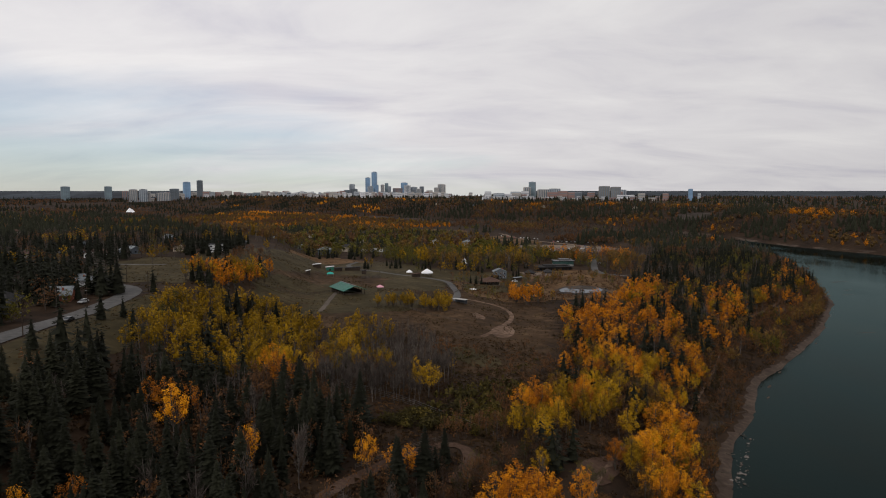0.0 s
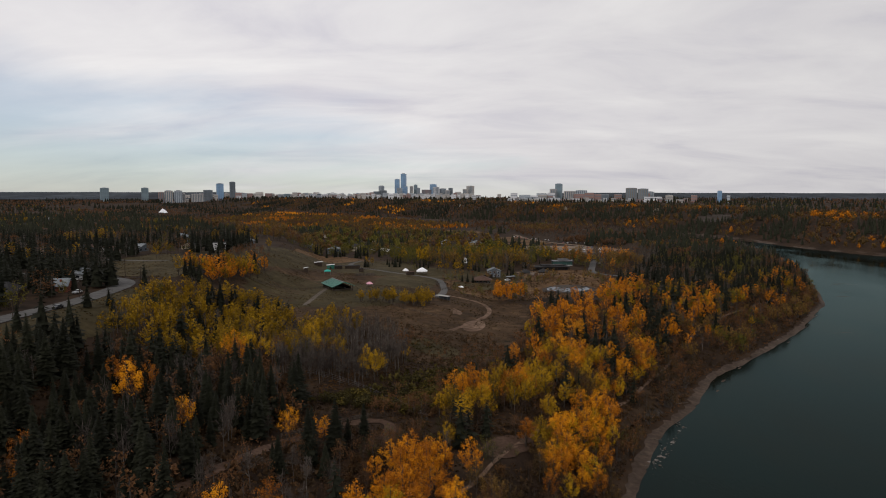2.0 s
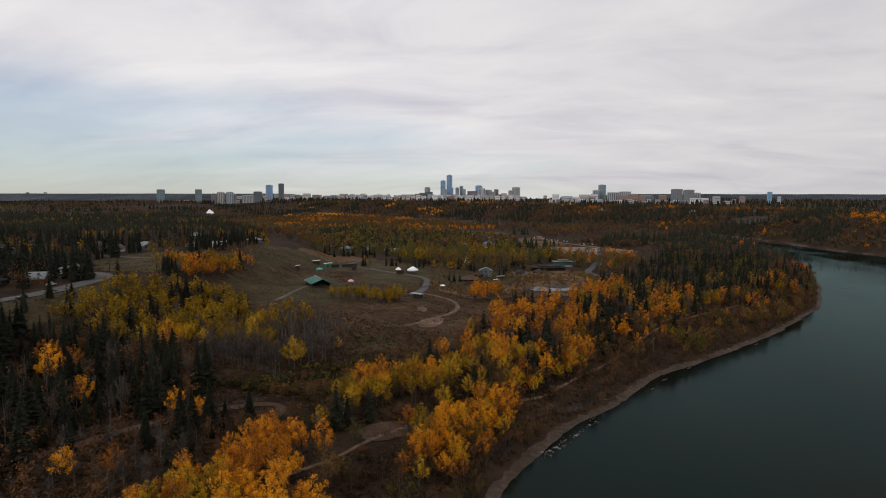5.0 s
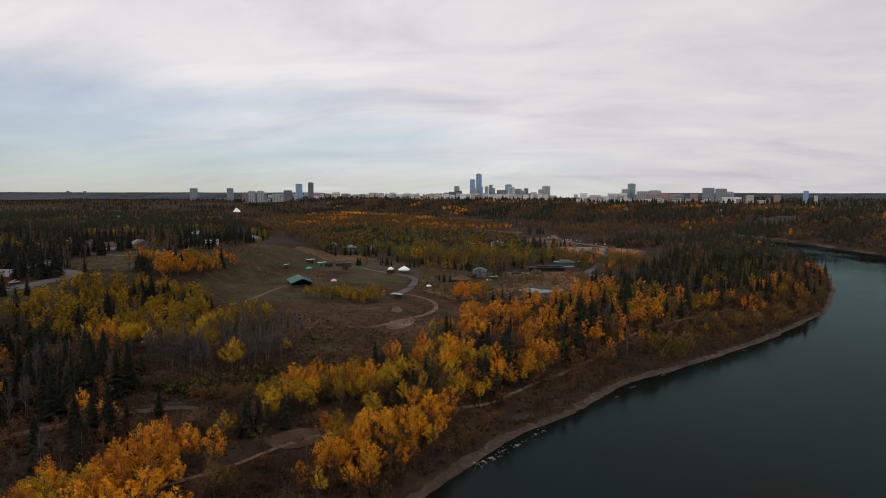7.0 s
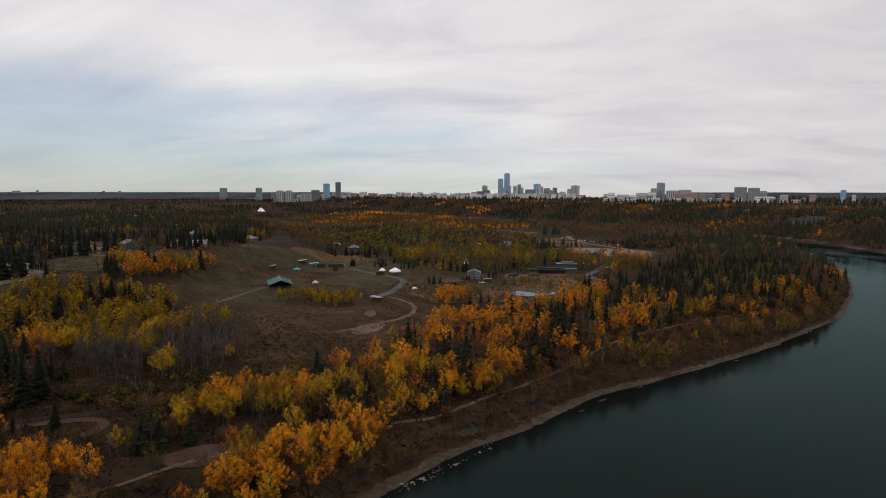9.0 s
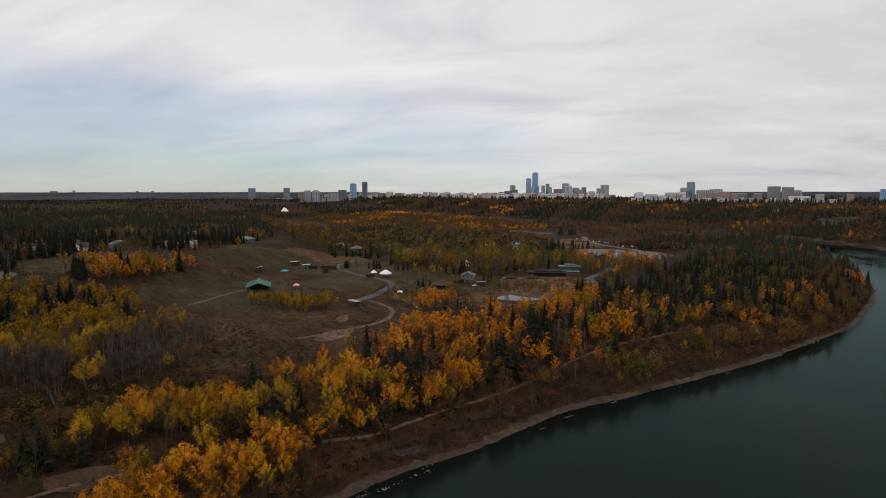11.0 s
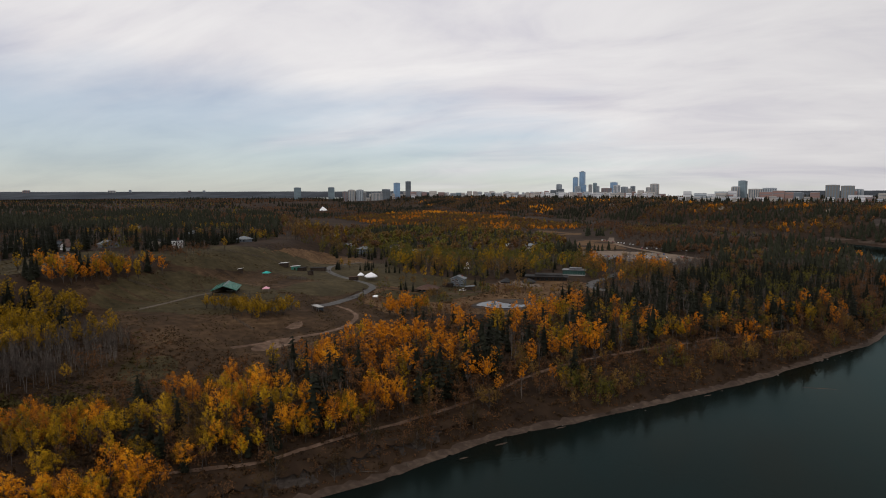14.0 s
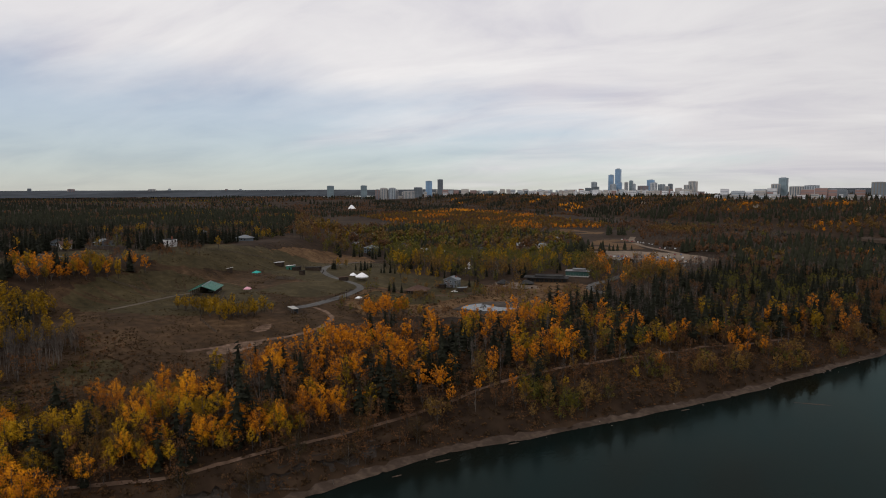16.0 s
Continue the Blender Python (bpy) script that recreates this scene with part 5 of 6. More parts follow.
CAMPUS = [(202, 2892, 30, 81, "white"), (250, 2890, 46, 73, "grey"), (292, 2884, 30, 70, "white"), (330, 2880, 40, 75, "tan"), (362, 2876, 22, 69, "rust"), (330, 2928, 44, 80, "grey"), (372, 2924, 34, 83, "white"), (385, 2954, 30, 101, "tan"), (414, 2990, 30, 126, "teal"), (456, 2933, 50, 91, "tan"), (507, 2925, 50, 94, "grey"), (486, 2860, 42, 79, "rust"), (530, 2852, 40, 84, "rust"), (568, 2846, 30, 78, "rust"), (596, 2837, 30, 77, "dark"), (649, 2826, 30, 77, "rust"), (703, 2812, 46, 105, "umber"), (750, 2803, 42, 102, "umber"), (771, 2795, 15, 82, "rust"), (790, 2850, 37, 89, "grey"), (778, 2743, 69, 67, "white"), (853, 2771, 27, 74, "tan"), (222, 2848, 52, 58, "white"), (270, 2840, 44, 62, "grey"), (318, 2826, 56, 57, "tan"), (372, 2816, 48, 60, "white"), (424, 2806, 50, 55, "rust"), (462, 2798, 34, 58, "white"), (947, 2740, 22, 74, "rust"), (1039, 2707, 17, 93, "glass"), (1071, 2694, 12, 75, "grey")]
HORIZON = [(-3805, 2745, 22, 97, "dark"), (-3679, 2935, 40, 93, "rust"), (-3388, 3315, 44, 91, "tan"), (-3314, 3398, 16, 94, "grey"), (-3055, 3667, 18, 90, "rust"), (-2985, 3733, 18, 90, "grey")]
for rows in (WEST_TOWERS, MID_BLOCKS, DOWNTOWN, DOWNTOWN_EAST, CAMPUS, HORIZON):
    for r in rows:
        tower(*r)
# the low blocks between the towers
rk = random.Random(21)
for i in range(205):
    if i >= 150:
        x, y = -1230 + (i - 150) * 22 + rk.uniform(-10, 10), 4120 + rk.uniform(0, 420)
    elif i < 56:
        x, y = -1150 + i * 21.5 + rk.uniform(-9, 9), 4050 + rk.uniform(0, 550)
        x *= y / 4300
    elif i >= 84:
        x, y = -1780 + (i - 84) * 28 + rk.uniform(-12, 12), 3560 + rk.uniform(0, 500)
    else:
        x, y = 180 + (i - 56) * 27 + rk.uniform(-9, 9), 2700 + rk.uniform(0, 100)
    low_rise = rk.uniform(8, 19) if 56 <= i < 84 else rk.uniform(22, 40) if i >= 150 else rk.uniform(14, 34)
    tower(x, y, rk.uniform(12, 32), z_at(x, y) + low_rise, rk.choice(["white", "tan", "tan", "grey", "rust", "umber"] if 56 <= i < 84 else ["white", "white", "tan", "tan", "grey", "rust"]))

# ---- buildings of the park ----
def window(parent, x, y, z, w, h, turn=0, frame_mat=None, plain=False):
    """A window set on a wall that faces -y when turn is 0; far off it is one recessed dark pane."""
    if plain:
        part("window", boxes((-w / 2, w / 2, -0.05, 0.05, 0, h)), glass_dark, parent).matrix_basis = pose(x, y, z, 0, 0, turn)
        return
    f = part("window", boxes((-w / 2 - 0.08, w / 2 + 0.08, -0.07, 0.05, -0.08, 0), (-w / 2 - 0.08, w / 2 + 0.08, -0.07, 0.05, h, h + 0.08), (-w / 2 - 0.08, -w / 2, -0.07, 0.05, 0, h), (w / 2, w / 2 + 0.08, -0.07, 0.05, 0, h)), frame_mat or white_paint, parent)
    f.matrix_basis = pose(x, y, z, 0, 0, turn)
    part("pane", boxes((-w / 2, w / 2, -0.03, 0.03, 0, h)), glass_dark, f)


def gable(w, d, low, high, over=0.6, thick=0.25):
    """A pitched roof with its ridge along y, over a plan of w by d."""
    s = (high - low) / (w / 2)
    e, drop = w / 2 + over, over * s
    return prism(bmesh.new(), [(-e, low - drop), (0, high), (e, low - drop), (e, low - drop + thick), (0, high + thick), (-e, low - drop + thick)], -d / 2 - over, d / 2 + over)


def hip(w, d, low, high, over=0.8, ridge=0.35):
    bm = bmesh.new()
    e, f = w / 2 + over, d / 2 + over
    a = [bm.verts.new(p) for p in ((-e, -f, low), (e, -f, low), (e, f, low), (-e, f, low))]
    r = [bm.verts.new((0, -d * ridge / 2, high)), bm.verts.new((0, d * ridge / 2, high))]
    for fc in ((a[0], a[1], r[0]), (a[1], a[2], r[1], r[0]), (a[2], a[3], r[1]), (a[3], a[0], r[0], r[1])):
        bm.faces.new(fc)
    b_ = [bm.verts.new((v.co.x, v.co.y, low - 0.25)) for v in a]
    for i in range(4):
        bm.faces.new((a[i], b_[i], b_[(i + 1) % 4], a[(i + 1) % 4]))
    bm.faces.new(b_[::-1])
    return bm


def house(x, y, turn, w, d, floors, wall_mat, roof_mat, style, label, name="house", plain=False):
    """A dwelling: front to -y."""
    h = 2.8 * floors + 0.3
    t = thing(name, label, "house", x, y, z_at(x, y) - 0.3, turn)
    if style == "gable":
        s = 0.42 * w / 2
        part("wall", prism(bmesh.new(), [(-w / 2, 0), (w / 2, 0), (w / 2, h), (0, h + s), (-w / 2, h)], -d / 2, d / 2), wall_mat, t)
        part("roof", gable(w, d, h + 0.02, h + s + 0.02), roof_mat, t)
    elif style == "hip":
        part("wall", boxes((-w / 2, w / 2, -d / 2, d / 2, 0, h)), wall_mat, t)
        part("roof", hip(w, d, h + 0.25, h + 0.34 * w / 2 + 0.8), roof_mat, t)
    else:
        part("wall", boxes((-w / 2, w / 2, -d / 2, d / 2, 0, h)), wall_mat, t)
        part("roof", boxes((-w / 2 - 0.25, w / 2 + 0.25, -d / 2 - 0.25, d / 2 + 0.25, h, h + 0.3), bevel=0.05), roof_mat, t)
    n_ = max(2, int(w / 3.2))
    for fl in range(floors):
        for i in range(n_):
            window(t, -w / 2 + (i + 0.5) * w / n_, -d / 2, 0.3 + 2.8 * fl + 1.0, 1.5, 1.2, 0, None, plain)
    for i in range(0 if plain else 2):
        window(t, w / 2, -d / 4 + i * d / 2, 1.3 + 2.8 * (floors - 1), 1.3, 1.2, 90)
        window(t, -w / 2, -d / 4 + i * d / 2, 1.3 + 2.8 * (floors - 1), 1.3, 1.2, -90)
    if plain:
        return t
    door = part("door", boxes((-0.5, 0.5, -0.06, 0.04, 0, 2.05)), wood_dark, t)
    door.matrix_basis = pose(w * 0.1, -d / 2, 0.3)
    part("chimney", boxes((w * 0.2, w * 0.2 + 0.8, d * 0.1, d * 0.1 + 0.7, h * 0.6, h + 0.25 * w / 2 + 1.0)), red_brick, t)
    return t


# the green-roofed barn in the field
barn = thing("barn", "open timber barn with a green metal roof", "barn", -57, 381, z_at(-57, 381) - 0.1, 31)
part("roof", gable(13, 21, 3.2, 5.6, 0.9, 0.2), green_metal, barn)
part("ridge_cap", boxes((-0.35, 0.35, -11.4, 11.4, 5.78, 5.92)), metal_grey, barn)
for i in range(14):
    yy = -10.9 + i * 21.8 / 13
    for sgn in (-1, 1):
        s = (5.6 - 3.2) / 6.5
        seam = part("roof_seam", prism(bmesh.new(), [(0.35, 5.82 - 0.35 * s), (7.3, 5.82 - 7.3 * s), (7.3, 5.90 - 7.3 * s), (0.35, 5.90 - 0.35 * s)], -0.05, 0.05), green_metal, barn)
        seam.matrix_basis = pose(0, yy, 0, 0, 0, 0 if sgn > 0 else 180)
for px in (-6.2, 6.2):
    for i in range(6):
        part("post", boxes((px - 0.15, px + 0.15, -10.2 + i * 4.08 - 0.15, -10.2 + i * 4.08 + 0.15, -0.5, 3.3)), wood_dark, barn)
part("back_wall", boxes((-6.3, 6.3, 9.8, 10.0, 0, 3.3)), wood_dark, barn)
part("side_wall", boxes((6.05, 6.2, -6, 10, 0, 2.2)), wood_dark, barn)
part("floor_slab", boxes((-6.3, 6.3, -10.3, 10, -0.6, 0.12)), concrete, barn)
for z in (0.7, 1.3):
    part("rail", boxes((-6.2, -6.05, -10.2, 10, z, z + 0.15)), wood_old, barn)
    part("rail", boxes((-6.2, 6.2, -10.25, -10.1, z, z + 0.15)), wood_old, barn)


def canopy(x, y, r, eave, peak, cloth, sides, label, name, walls=0.0, turn=0):
    t = thing(name, label, "tent", x, y, z_at(x, y), turn)
    bm = bmesh.new()
    ring = lambda rad, z: [bm.verts.new((rad * math.cos(2 * math.pi * (i + 0.5) / sides), rad * math.sin(2 * math.pi * (i + 0.5) / sides), z)) for i in range(sides)]
    rows = [ring(r, eave - 0.35), ring(r, eave), ring(r * 0.62, eave + 0.45 * (peak - eave)), ring(r * 0.25, eave + 0.8 * (peak - eave))]
    tip = bm.verts.new((0, 0, peak))
    for lo, hi in zip(rows, rows[1:]):
        for i in range(sides):
            bm.faces.new((lo[i], lo[(i + 1) % sides], hi[(i + 1) % sides], hi[i]))
    for i in range(sides):
        bm.faces.new((rows[-1][i], rows[-1][(i + 1) % sides], tip))
    part("canopy", bm, cloth, t)
    for i in range(sides):
        a = 2 * math.pi * (i + 0.5) / sides
        part("pole", cone(bmesh.new(), 0.96 * r * math.cos(a), 0.96 * r * math.sin(a), -0.3, eave, 0.06, 0.06, 6), metal_grey, t)
    if walls:
        for i in range(sides):
            a = 2 * math.pi * (i + 1) / sides
            w_ = part("side_panel", boxes((-r * math.sin(math.pi / sides) * 0.9, r * math.sin(math.pi / sides) * 0.9, -0.04, 0.04, eave - walls, eave - 0.3)), cloth, t)
            k = 0.93 * r * math.cos(math.pi / sides)
            w_.matrix_basis = pose(k * math.cos(a), k * math.sin(a), 0, 0, 0, math.degrees(a) + 90)
    return t


canopy(-12, 481, 4.7, 2.9, 5.6, white_cloth, 8, "white peaked marquee beside the lane", "marquee", 0.8)
canopy(-39, 395, 2.7, 2.2, 3.4, pink_cloth, 4, "pink canvas canopy on the lawn", "canopy_tent", turn=20)
canopy(-80, 452, 3.3, 2.6, 3.8, teal_cloth, 4, "teal shade canopy in the paddock", "canopy_tent", turn=10)
canopy(20, 424, 2.4, 2.1, 2.9, white_cloth, 4, "small white canopy beside the lane", "canopy_tent", turn=15)
canopy(20, 603, 3.2, 1.0, 6.5, white_cloth, 8, "tall white pointed tent among the trees", "pointed_tent")
canopy(-26, 492, 2.6, 0.8, 2.6, white_cloth, 8, "low white dome tent on rocks", "dome_tent")
# far festival roof in the valley
roof_far = thing("festival_canopy", "large white peaked canopy far off in the valley", "canopy", -977, 2011, z_at(-977, 2011), 25)
bm = bmesh.new()
tips = [bm.verts.new((-3, 0, 20)), bm.verts.new((6, 2, 14))]
base_ = [bm.verts.new((14 * math.cos(i * math.pi / 5), 12 * math.sin(i * math.pi / 5), 7 if i % 2 else 5)) for i in range(10)]
for i in range(10):
    bm.faces.new((base_[i], base_[(i + 1) % 10], tips[0 if 2 <= i <= 7 else 1]))
bm.faces.new((base_[2], tips[0], tips[1]))
bm.faces.new((base_[8], tips[1], tips[0]))
part("canopy", bm, white_cloth, roof_far)
for i in (0, 3, 5, 8):
    part("mast", cone(bmesh.new(), 13 * math.cos(i * math.pi / 5), 11 * math.sin(i * math.pi / 5), -1, 7, 0.4, 0.3, 6), metal_grey, roof_far)


def shed(x, y, turn, w, d, h, wall_mat, roof_mat, label, name="shed", slope=0.5):
    t = thing(name, label, "shed", x, y, z_at(x, y) - 0.2, turn)
    part("wall", prism(bmesh.new(), [(-w / 2, 0), (w / 2, 0), (w / 2, h + slope), (-w / 2, h)], -d / 2, d / 2), wall_mat, t)
    part("roof", prism(bmesh.new(), [(-w / 2 - 0.4, h - 0.03), (w / 2 + 0.4, h + slope + 0.06), (w / 2 + 0.4, h + slope + 0.24), (-w / 2 - 0.4, h + 0.15)], -d / 2 - 0.4, d / 2 + 0.4), roof_mat, t)
    part("door", boxes((-0.6, 0.6, -d / 2 - 0.06, -d / 2 + 0.02, 0.2, 2.1)), wood_dark, t)
    return t


shelter = thing("shelter", "low open shelter with a pale flat roof", "shelter", 10, 374, z_at(10, 374) - 0.1, -35)
part("roof", boxes((-4.6, 4.6, -1.7, 1.7, 2.4, 2.65), bevel=0.04), concrete, shelter)
part("back_wall", boxes((-4.2, 4.2, 1.2, 1.35, 0, 2.4)), grey_paint, shelter)
for px in (-4.2, -1.4, 1.4, 4.2):
    part("post", boxes((px - 0.08, px + 0.08, -1.4, -1.24, -0.4, 2.4)), metal_grey, shelter)
part("bench", boxes((-3.8, 3.8, 0.6, 1.1, 0.4, 0.5)), wood_old, shelter)
shed(-93, 440, 15, 2.6, 2.6, 3.0, wood_dark, white_paint, "dark keeper hut with a pale roof", "keeper_hut")
shed(-99, 501, 10, 6, 4, 3.0, wood_dark, white_paint, "dark paddock shed with a pale roof")
shed(-89, 502, 12, 6, 4, 3.2, green_metal, white_paint, "green paddock shed with a pale roof")
shed(-59, 476, 0, 3, 3, 2.8, wood_dark, shingle_dark, "small dark paddock shed")
shed(-72, 508, 5, 12, 4, 2.6, wood_dark, shingle_dark, "long low dark stable")
shed(-20, 470, 10, 6, 3, 2.4, wood_dark, shingle_brown, "small dark kiosk beside the lane")
shed(58, 495, 10, 6, 4, 2.6, wood_dark, shingle_grey, "low dark service shed with grey roof", "service_shed")
shed(-82, 500, 8, 6, 4, 2.6, wood_dark, shingle_dark, "small dark paddock shed")
# corral of logs
for cx, cy, tr in ((-54, 444, 8), (-47, 446, 5)):
    corral = thing("log_rack", "weathered log climbing rack in the paddock", "rack", cx, cy, z_at(cx, cy), tr)
    for px in (-2.6, 0, 2.6):
        part("post", cone(bmesh.new(), px, 0, -0.4, 2.2, 0.16, 0.14, 7), wood_old, corral)
        part("post", cone(bmesh.new(), px, 2.2, -0.4, 2.2, 0.16, 0.14, 7), wood_old, corral)
    for z in (0.6, 1.2, 1.8):
        part("log", boxes((-3.2, 3.2, -0.14, 0.14, z - 0.13, z + 0.13), bevel=0.05), wood_old, corral)
        part("log", boxes((-3.2, 3.2, 2.06, 2.34, z - 0.13, z + 0.13), bevel=0.05), wood_old, corral)

# brown-roofed pavilion, grey-blue house, visitor buildings
pav = thing("pavilion", "low pavilion under a wide brown hipped roof", "pavilion", 35, 473, z_at(35, 473) - 0.2, 8)
part("wall", boxes((-5.5, 5.5, -4.2, 4.2, 0, 2.7)), wood_dark, pav)
part("roof", hip(12, 10, 2.7, 5.6, 1.6, 0.3), shingle_brown, pav)
for i in range(4):
    window(pav, -4.2 + i * 2.8, -4.2, 1.0, 1.6, 1.2)
part("deck", boxes((-7, 7, -6.5, 5.5, -0.3, 0.16)), wood_old, pav)
house(45, 508, 6, 10, 7, 2, grey_paint, shingle_grey, "gable", "grey-blue two-storey building beside the pavilion", "keeper_house")
shed(40, 499, 6, 7, 4, 2.6, wood_dark, shingle_dark, "dark lean-to with posts", "lean_to")

lodge = thing("lodge", "long low lodge of dark timber with a flat roof", "lodge", 98, 565, z_at(98, 565) - 0.3, 10)
part("wall", boxes((-15, 15, -5, 5, 0, 3.4)), wood_dark, lodge)
part("roof", boxes((-17, 16, -7.5, 6, 3.4, 4.0), (-9, 12, -4, 5, 4.0, 5.2), bevel=0.06), shingle_dark, lodge)
for i in range(9):
    window(lodge, -13.3 + i * 3.3, -5, 0.7, 2.4, 2.0, 0, wood_old)
for i in range(6):
    part("post", boxes((-16 + i * 6.2, -15.7 + i * 6.2, -7.2, -6.9, -0.2, 3.4)), wood_dark, lodge)
part("terrace", boxes((-18, 12, -13, -5, -0.6, 0.12)), concrete, lodge)

for hx, hy, hr in ((73, 536, 5.2), (89, 542, 5.8)):
    hut = thing("conical_hut", "low round hut under a dark conical roof", "hut", hx, hy, z_at(hx, hy) - 0.2)
    part("wall", cone(bmesh.new(), 0, 0, 0, 1.6, hr * 0.8, hr * 0.8, 14), wood_dark, hut)
    part("roof", cone(bmesh.new(), 0, 0, 1.4, 4.0, hr, 0.4, 14), shingle_dark, hut)
    part("smoke_cap", cone(bmesh.new(), 0, 0, 3.95, 4.5, 0.45, 0.3, 8), wood_dark, hut)
glasshouse = thing("visitor_centre", "flat-roofed visitor centre with pale green glass walls", "building", 113, 602, z_at(113, 602) - 0.3, 6)
part("wall", boxes((-9, 9, -5, 5, 0, 1.1), (-9, 9, -4.9, 4.9, 1.1, 1.3)), concrete, glasshouse)
pale_glass = surface("pale green glass", [(0.03, 0.065, 0.06), (0.06, 0.11, 0.10)], scale=0.3, rough=0.15)
for i in range(9):
    part("glass_panel", boxes((-8.9 + i * 1.98, -8.9 + i * 1.98 + 1.85, -4.95, -4.8, 1.32, 4.6)), pale_glass, glasshouse)
for sgn in (-1, 1):
    for i in range(5):
        part("glass_panel", boxes((sgn * 8.9 - 0.08, sgn * 8.9 + 0.08, -4.7 + i * 1.9, -4.7 + i * 1.9 + 1.75, 1.32, 4.6)), pale_glass, glasshouse)
part("back_wall", boxes((-9, 9, 4.7, 4.9, 1.3, 4.6)), grey_paint, glasshouse)
part("roof", boxes((-9.6, 9.6, -5.6, 5.6, 4.6, 5.0), (-4, 6, -2, 4, 5.0, 6.4), bevel=0.06), metal_grey, glasshouse)

house(121, 698, 20, 12, 10, 1, wood_dark, shingle_grey, "gable", "dark entrance building with a pale grey gable roof", "entrance_building")
house(136, 706, 15, 16, 10, 1, wood_dark, shingle_grey, "gable", "dark shop building with a long grey roof", "shop_building")
house(-80, 742, 0, 28, 10, 1, white_paint, concrete, "flat", "long low white building with a flat roof", "long_building")
# ---- houses of the plateau and the valley ----
near_house = house(-149, 248, -68, 12, 8, 1, red_brick, shingle_grey, "gable", "brown split-level house with white trim and a pale grey roof")
part("garage_door", boxes((-5.6, -2.6, -4.12, -3.95, 0.2, 2.5)), white_paint, near_house)
part("fascia", boxes((-6.7, 6.7, -4.66, -4.56, 3.0, 3.3)), white_paint, near_house)
dark_house = house(-160, 229, -72, 18, 10, 1, wood_dark, shingle_dark, "hip", "low dark bungalow with a dark hipped roof and white entrance")
part("entrance_wall", boxes((5.0, 9.3, -5.5, -5.2, 0, 3.1)), white_paint, dark_house)
house(-166, 292, -60, 11, 9, 1, white_paint, shingle_grey, "hip", "white bungalow half hidden by spruces")
house(-163, 205, -75, 14, 10, 1, tan_paint, shingle_dark, "hip", "tan bungalow with a dark roof")
house(-160, 450, 10, 9, 8, 2, white_paint, shingle_dark, "flat", "white box-shaped house above the field")
rng_h = random.Random(8)
for i, (hx, hy) in enumerate(HOUSE_SPOTS):
    style = rng_h.choice(["gable", "gable", "hip"])
    wm, wn_ = rng_h.choice([(white_paint, "white"), (tan_paint, "tan"), (tan_paint, "tan"), (grey_paint, "grey-blue"), (grey_paint, "grey-blue")])
    rm, rn = rng_h.choice([(shingle_grey, "grey"), (shingle_dark, "dark"), (shingle_brown, "brown")])
    house(hx, hy, rng_h.choice([0, 15, -20, 70, -75]), rng_h.uniform(10, 14), rng_h.uniform(8, 10), rng_h.choice([1, 1, 2]), wm, rm, style, wn_ + " house with a " + rn + " roof among trees", "house", True)
for i, (hx, hy) in enumerate([(310, 1420), (240, 1500), (120, 1650), (-60, 1840), (420, 1330), (650, 1150), (760, 1050), (830, 1200), (900, 1000), (560, 1400), (-180, 1980)]):
    house(hx + 160, hy + 160, 20, 13, 9, 2, [tan_paint, grey_paint][i % 2], shingle_dark, "gable", "pale house on the far wooded bluff", "house", True)


# ---- vehicles ----
def make_car(paint, word):
    t = thing("car", word + " car parked on sandy ground", "car")
    bm = prism(bmesh.new(), [(-2.25, 0.35), (-2.25, 0.85), (-1.5, 0.95), (-0.8, 0.98), (1.6, 0.98), (2.2, 0.9), (2.25, 0.35)], -0.9, 0.9)
    bmesh.ops.bevel(bm, geom=bm.edges[:], offset=0.08, segments=1, affect="EDGES")
    part("body", bm, paint, t)
    bm = prism(bmesh.new(), [(-1.0, 0.97), (-0.45, 1.42), (1.1, 1.45), (1.75, 0.97)], -0.78, 0.78)
    part("glasshouse", bm, glass_dark, t)
    part("roof", boxes((-0.42, 1.1, -0.72, 0.72, 1.43, 1.5), bevel=0.03), paint, t)
    for wx in (-1.4, 1.4):
        for wy in (-0.82, 0.82):
            w_ = part("wheel", cone(bmesh.new(), 0, 0, -0.1, 0.1, 0.33, 0.33, 12), rubber, t)
            w_.matrix_basis = pose(wx, wy, 0.33, 90, 0, 0)
    return t


PAINT_WORDS = ["white", "black", "silver", "red", "blue"]
templates = [make_car(p, w_) for p, w_ in zip(CAR_PAINTS, PAINT_WORDS)]
spots = [(-122.5, 207, 88, 1)]
rc = random.Random(3)
for x0, y0, x1, y1, count in ((98, 758, 150, 760, 15), (150, 762, 196, 772, 13), (90, 984, 136, 920, 12), (150, 868, 200, 856, 10), (165, 800, 195, 800, 6), (146, 728, 185, 742, 9)):
    for i in range(count):
        if rc.random() < 0.85:
            u = i / (count - 1)
            spots.append((x0 + u * (x1 - x0), y0 + u * (y1 - y0) + rc.uniform(-0.4, 0.4), 90 + rc.uniform(-6, 6), rc.choice([0, 0, 0, 1, 2, 2, 3, 4])))
spots += [(-136, 240, 85, 2), (55, 488, 20, 0), (128, 640, 70, 0), (150, 610, 60, 2)]
used = set()
for x, y, turn, k in spots:
    m = pose(x, y, z_at(x, y) + 0.24, 0, 0, turn)
    if k in used:
        car = copy_thing(templates[k], m)
    else:
        car = templates[k]
        car.matrix_basis = m
        used.add(k)
    tagged(car, "", "", "parked cars")


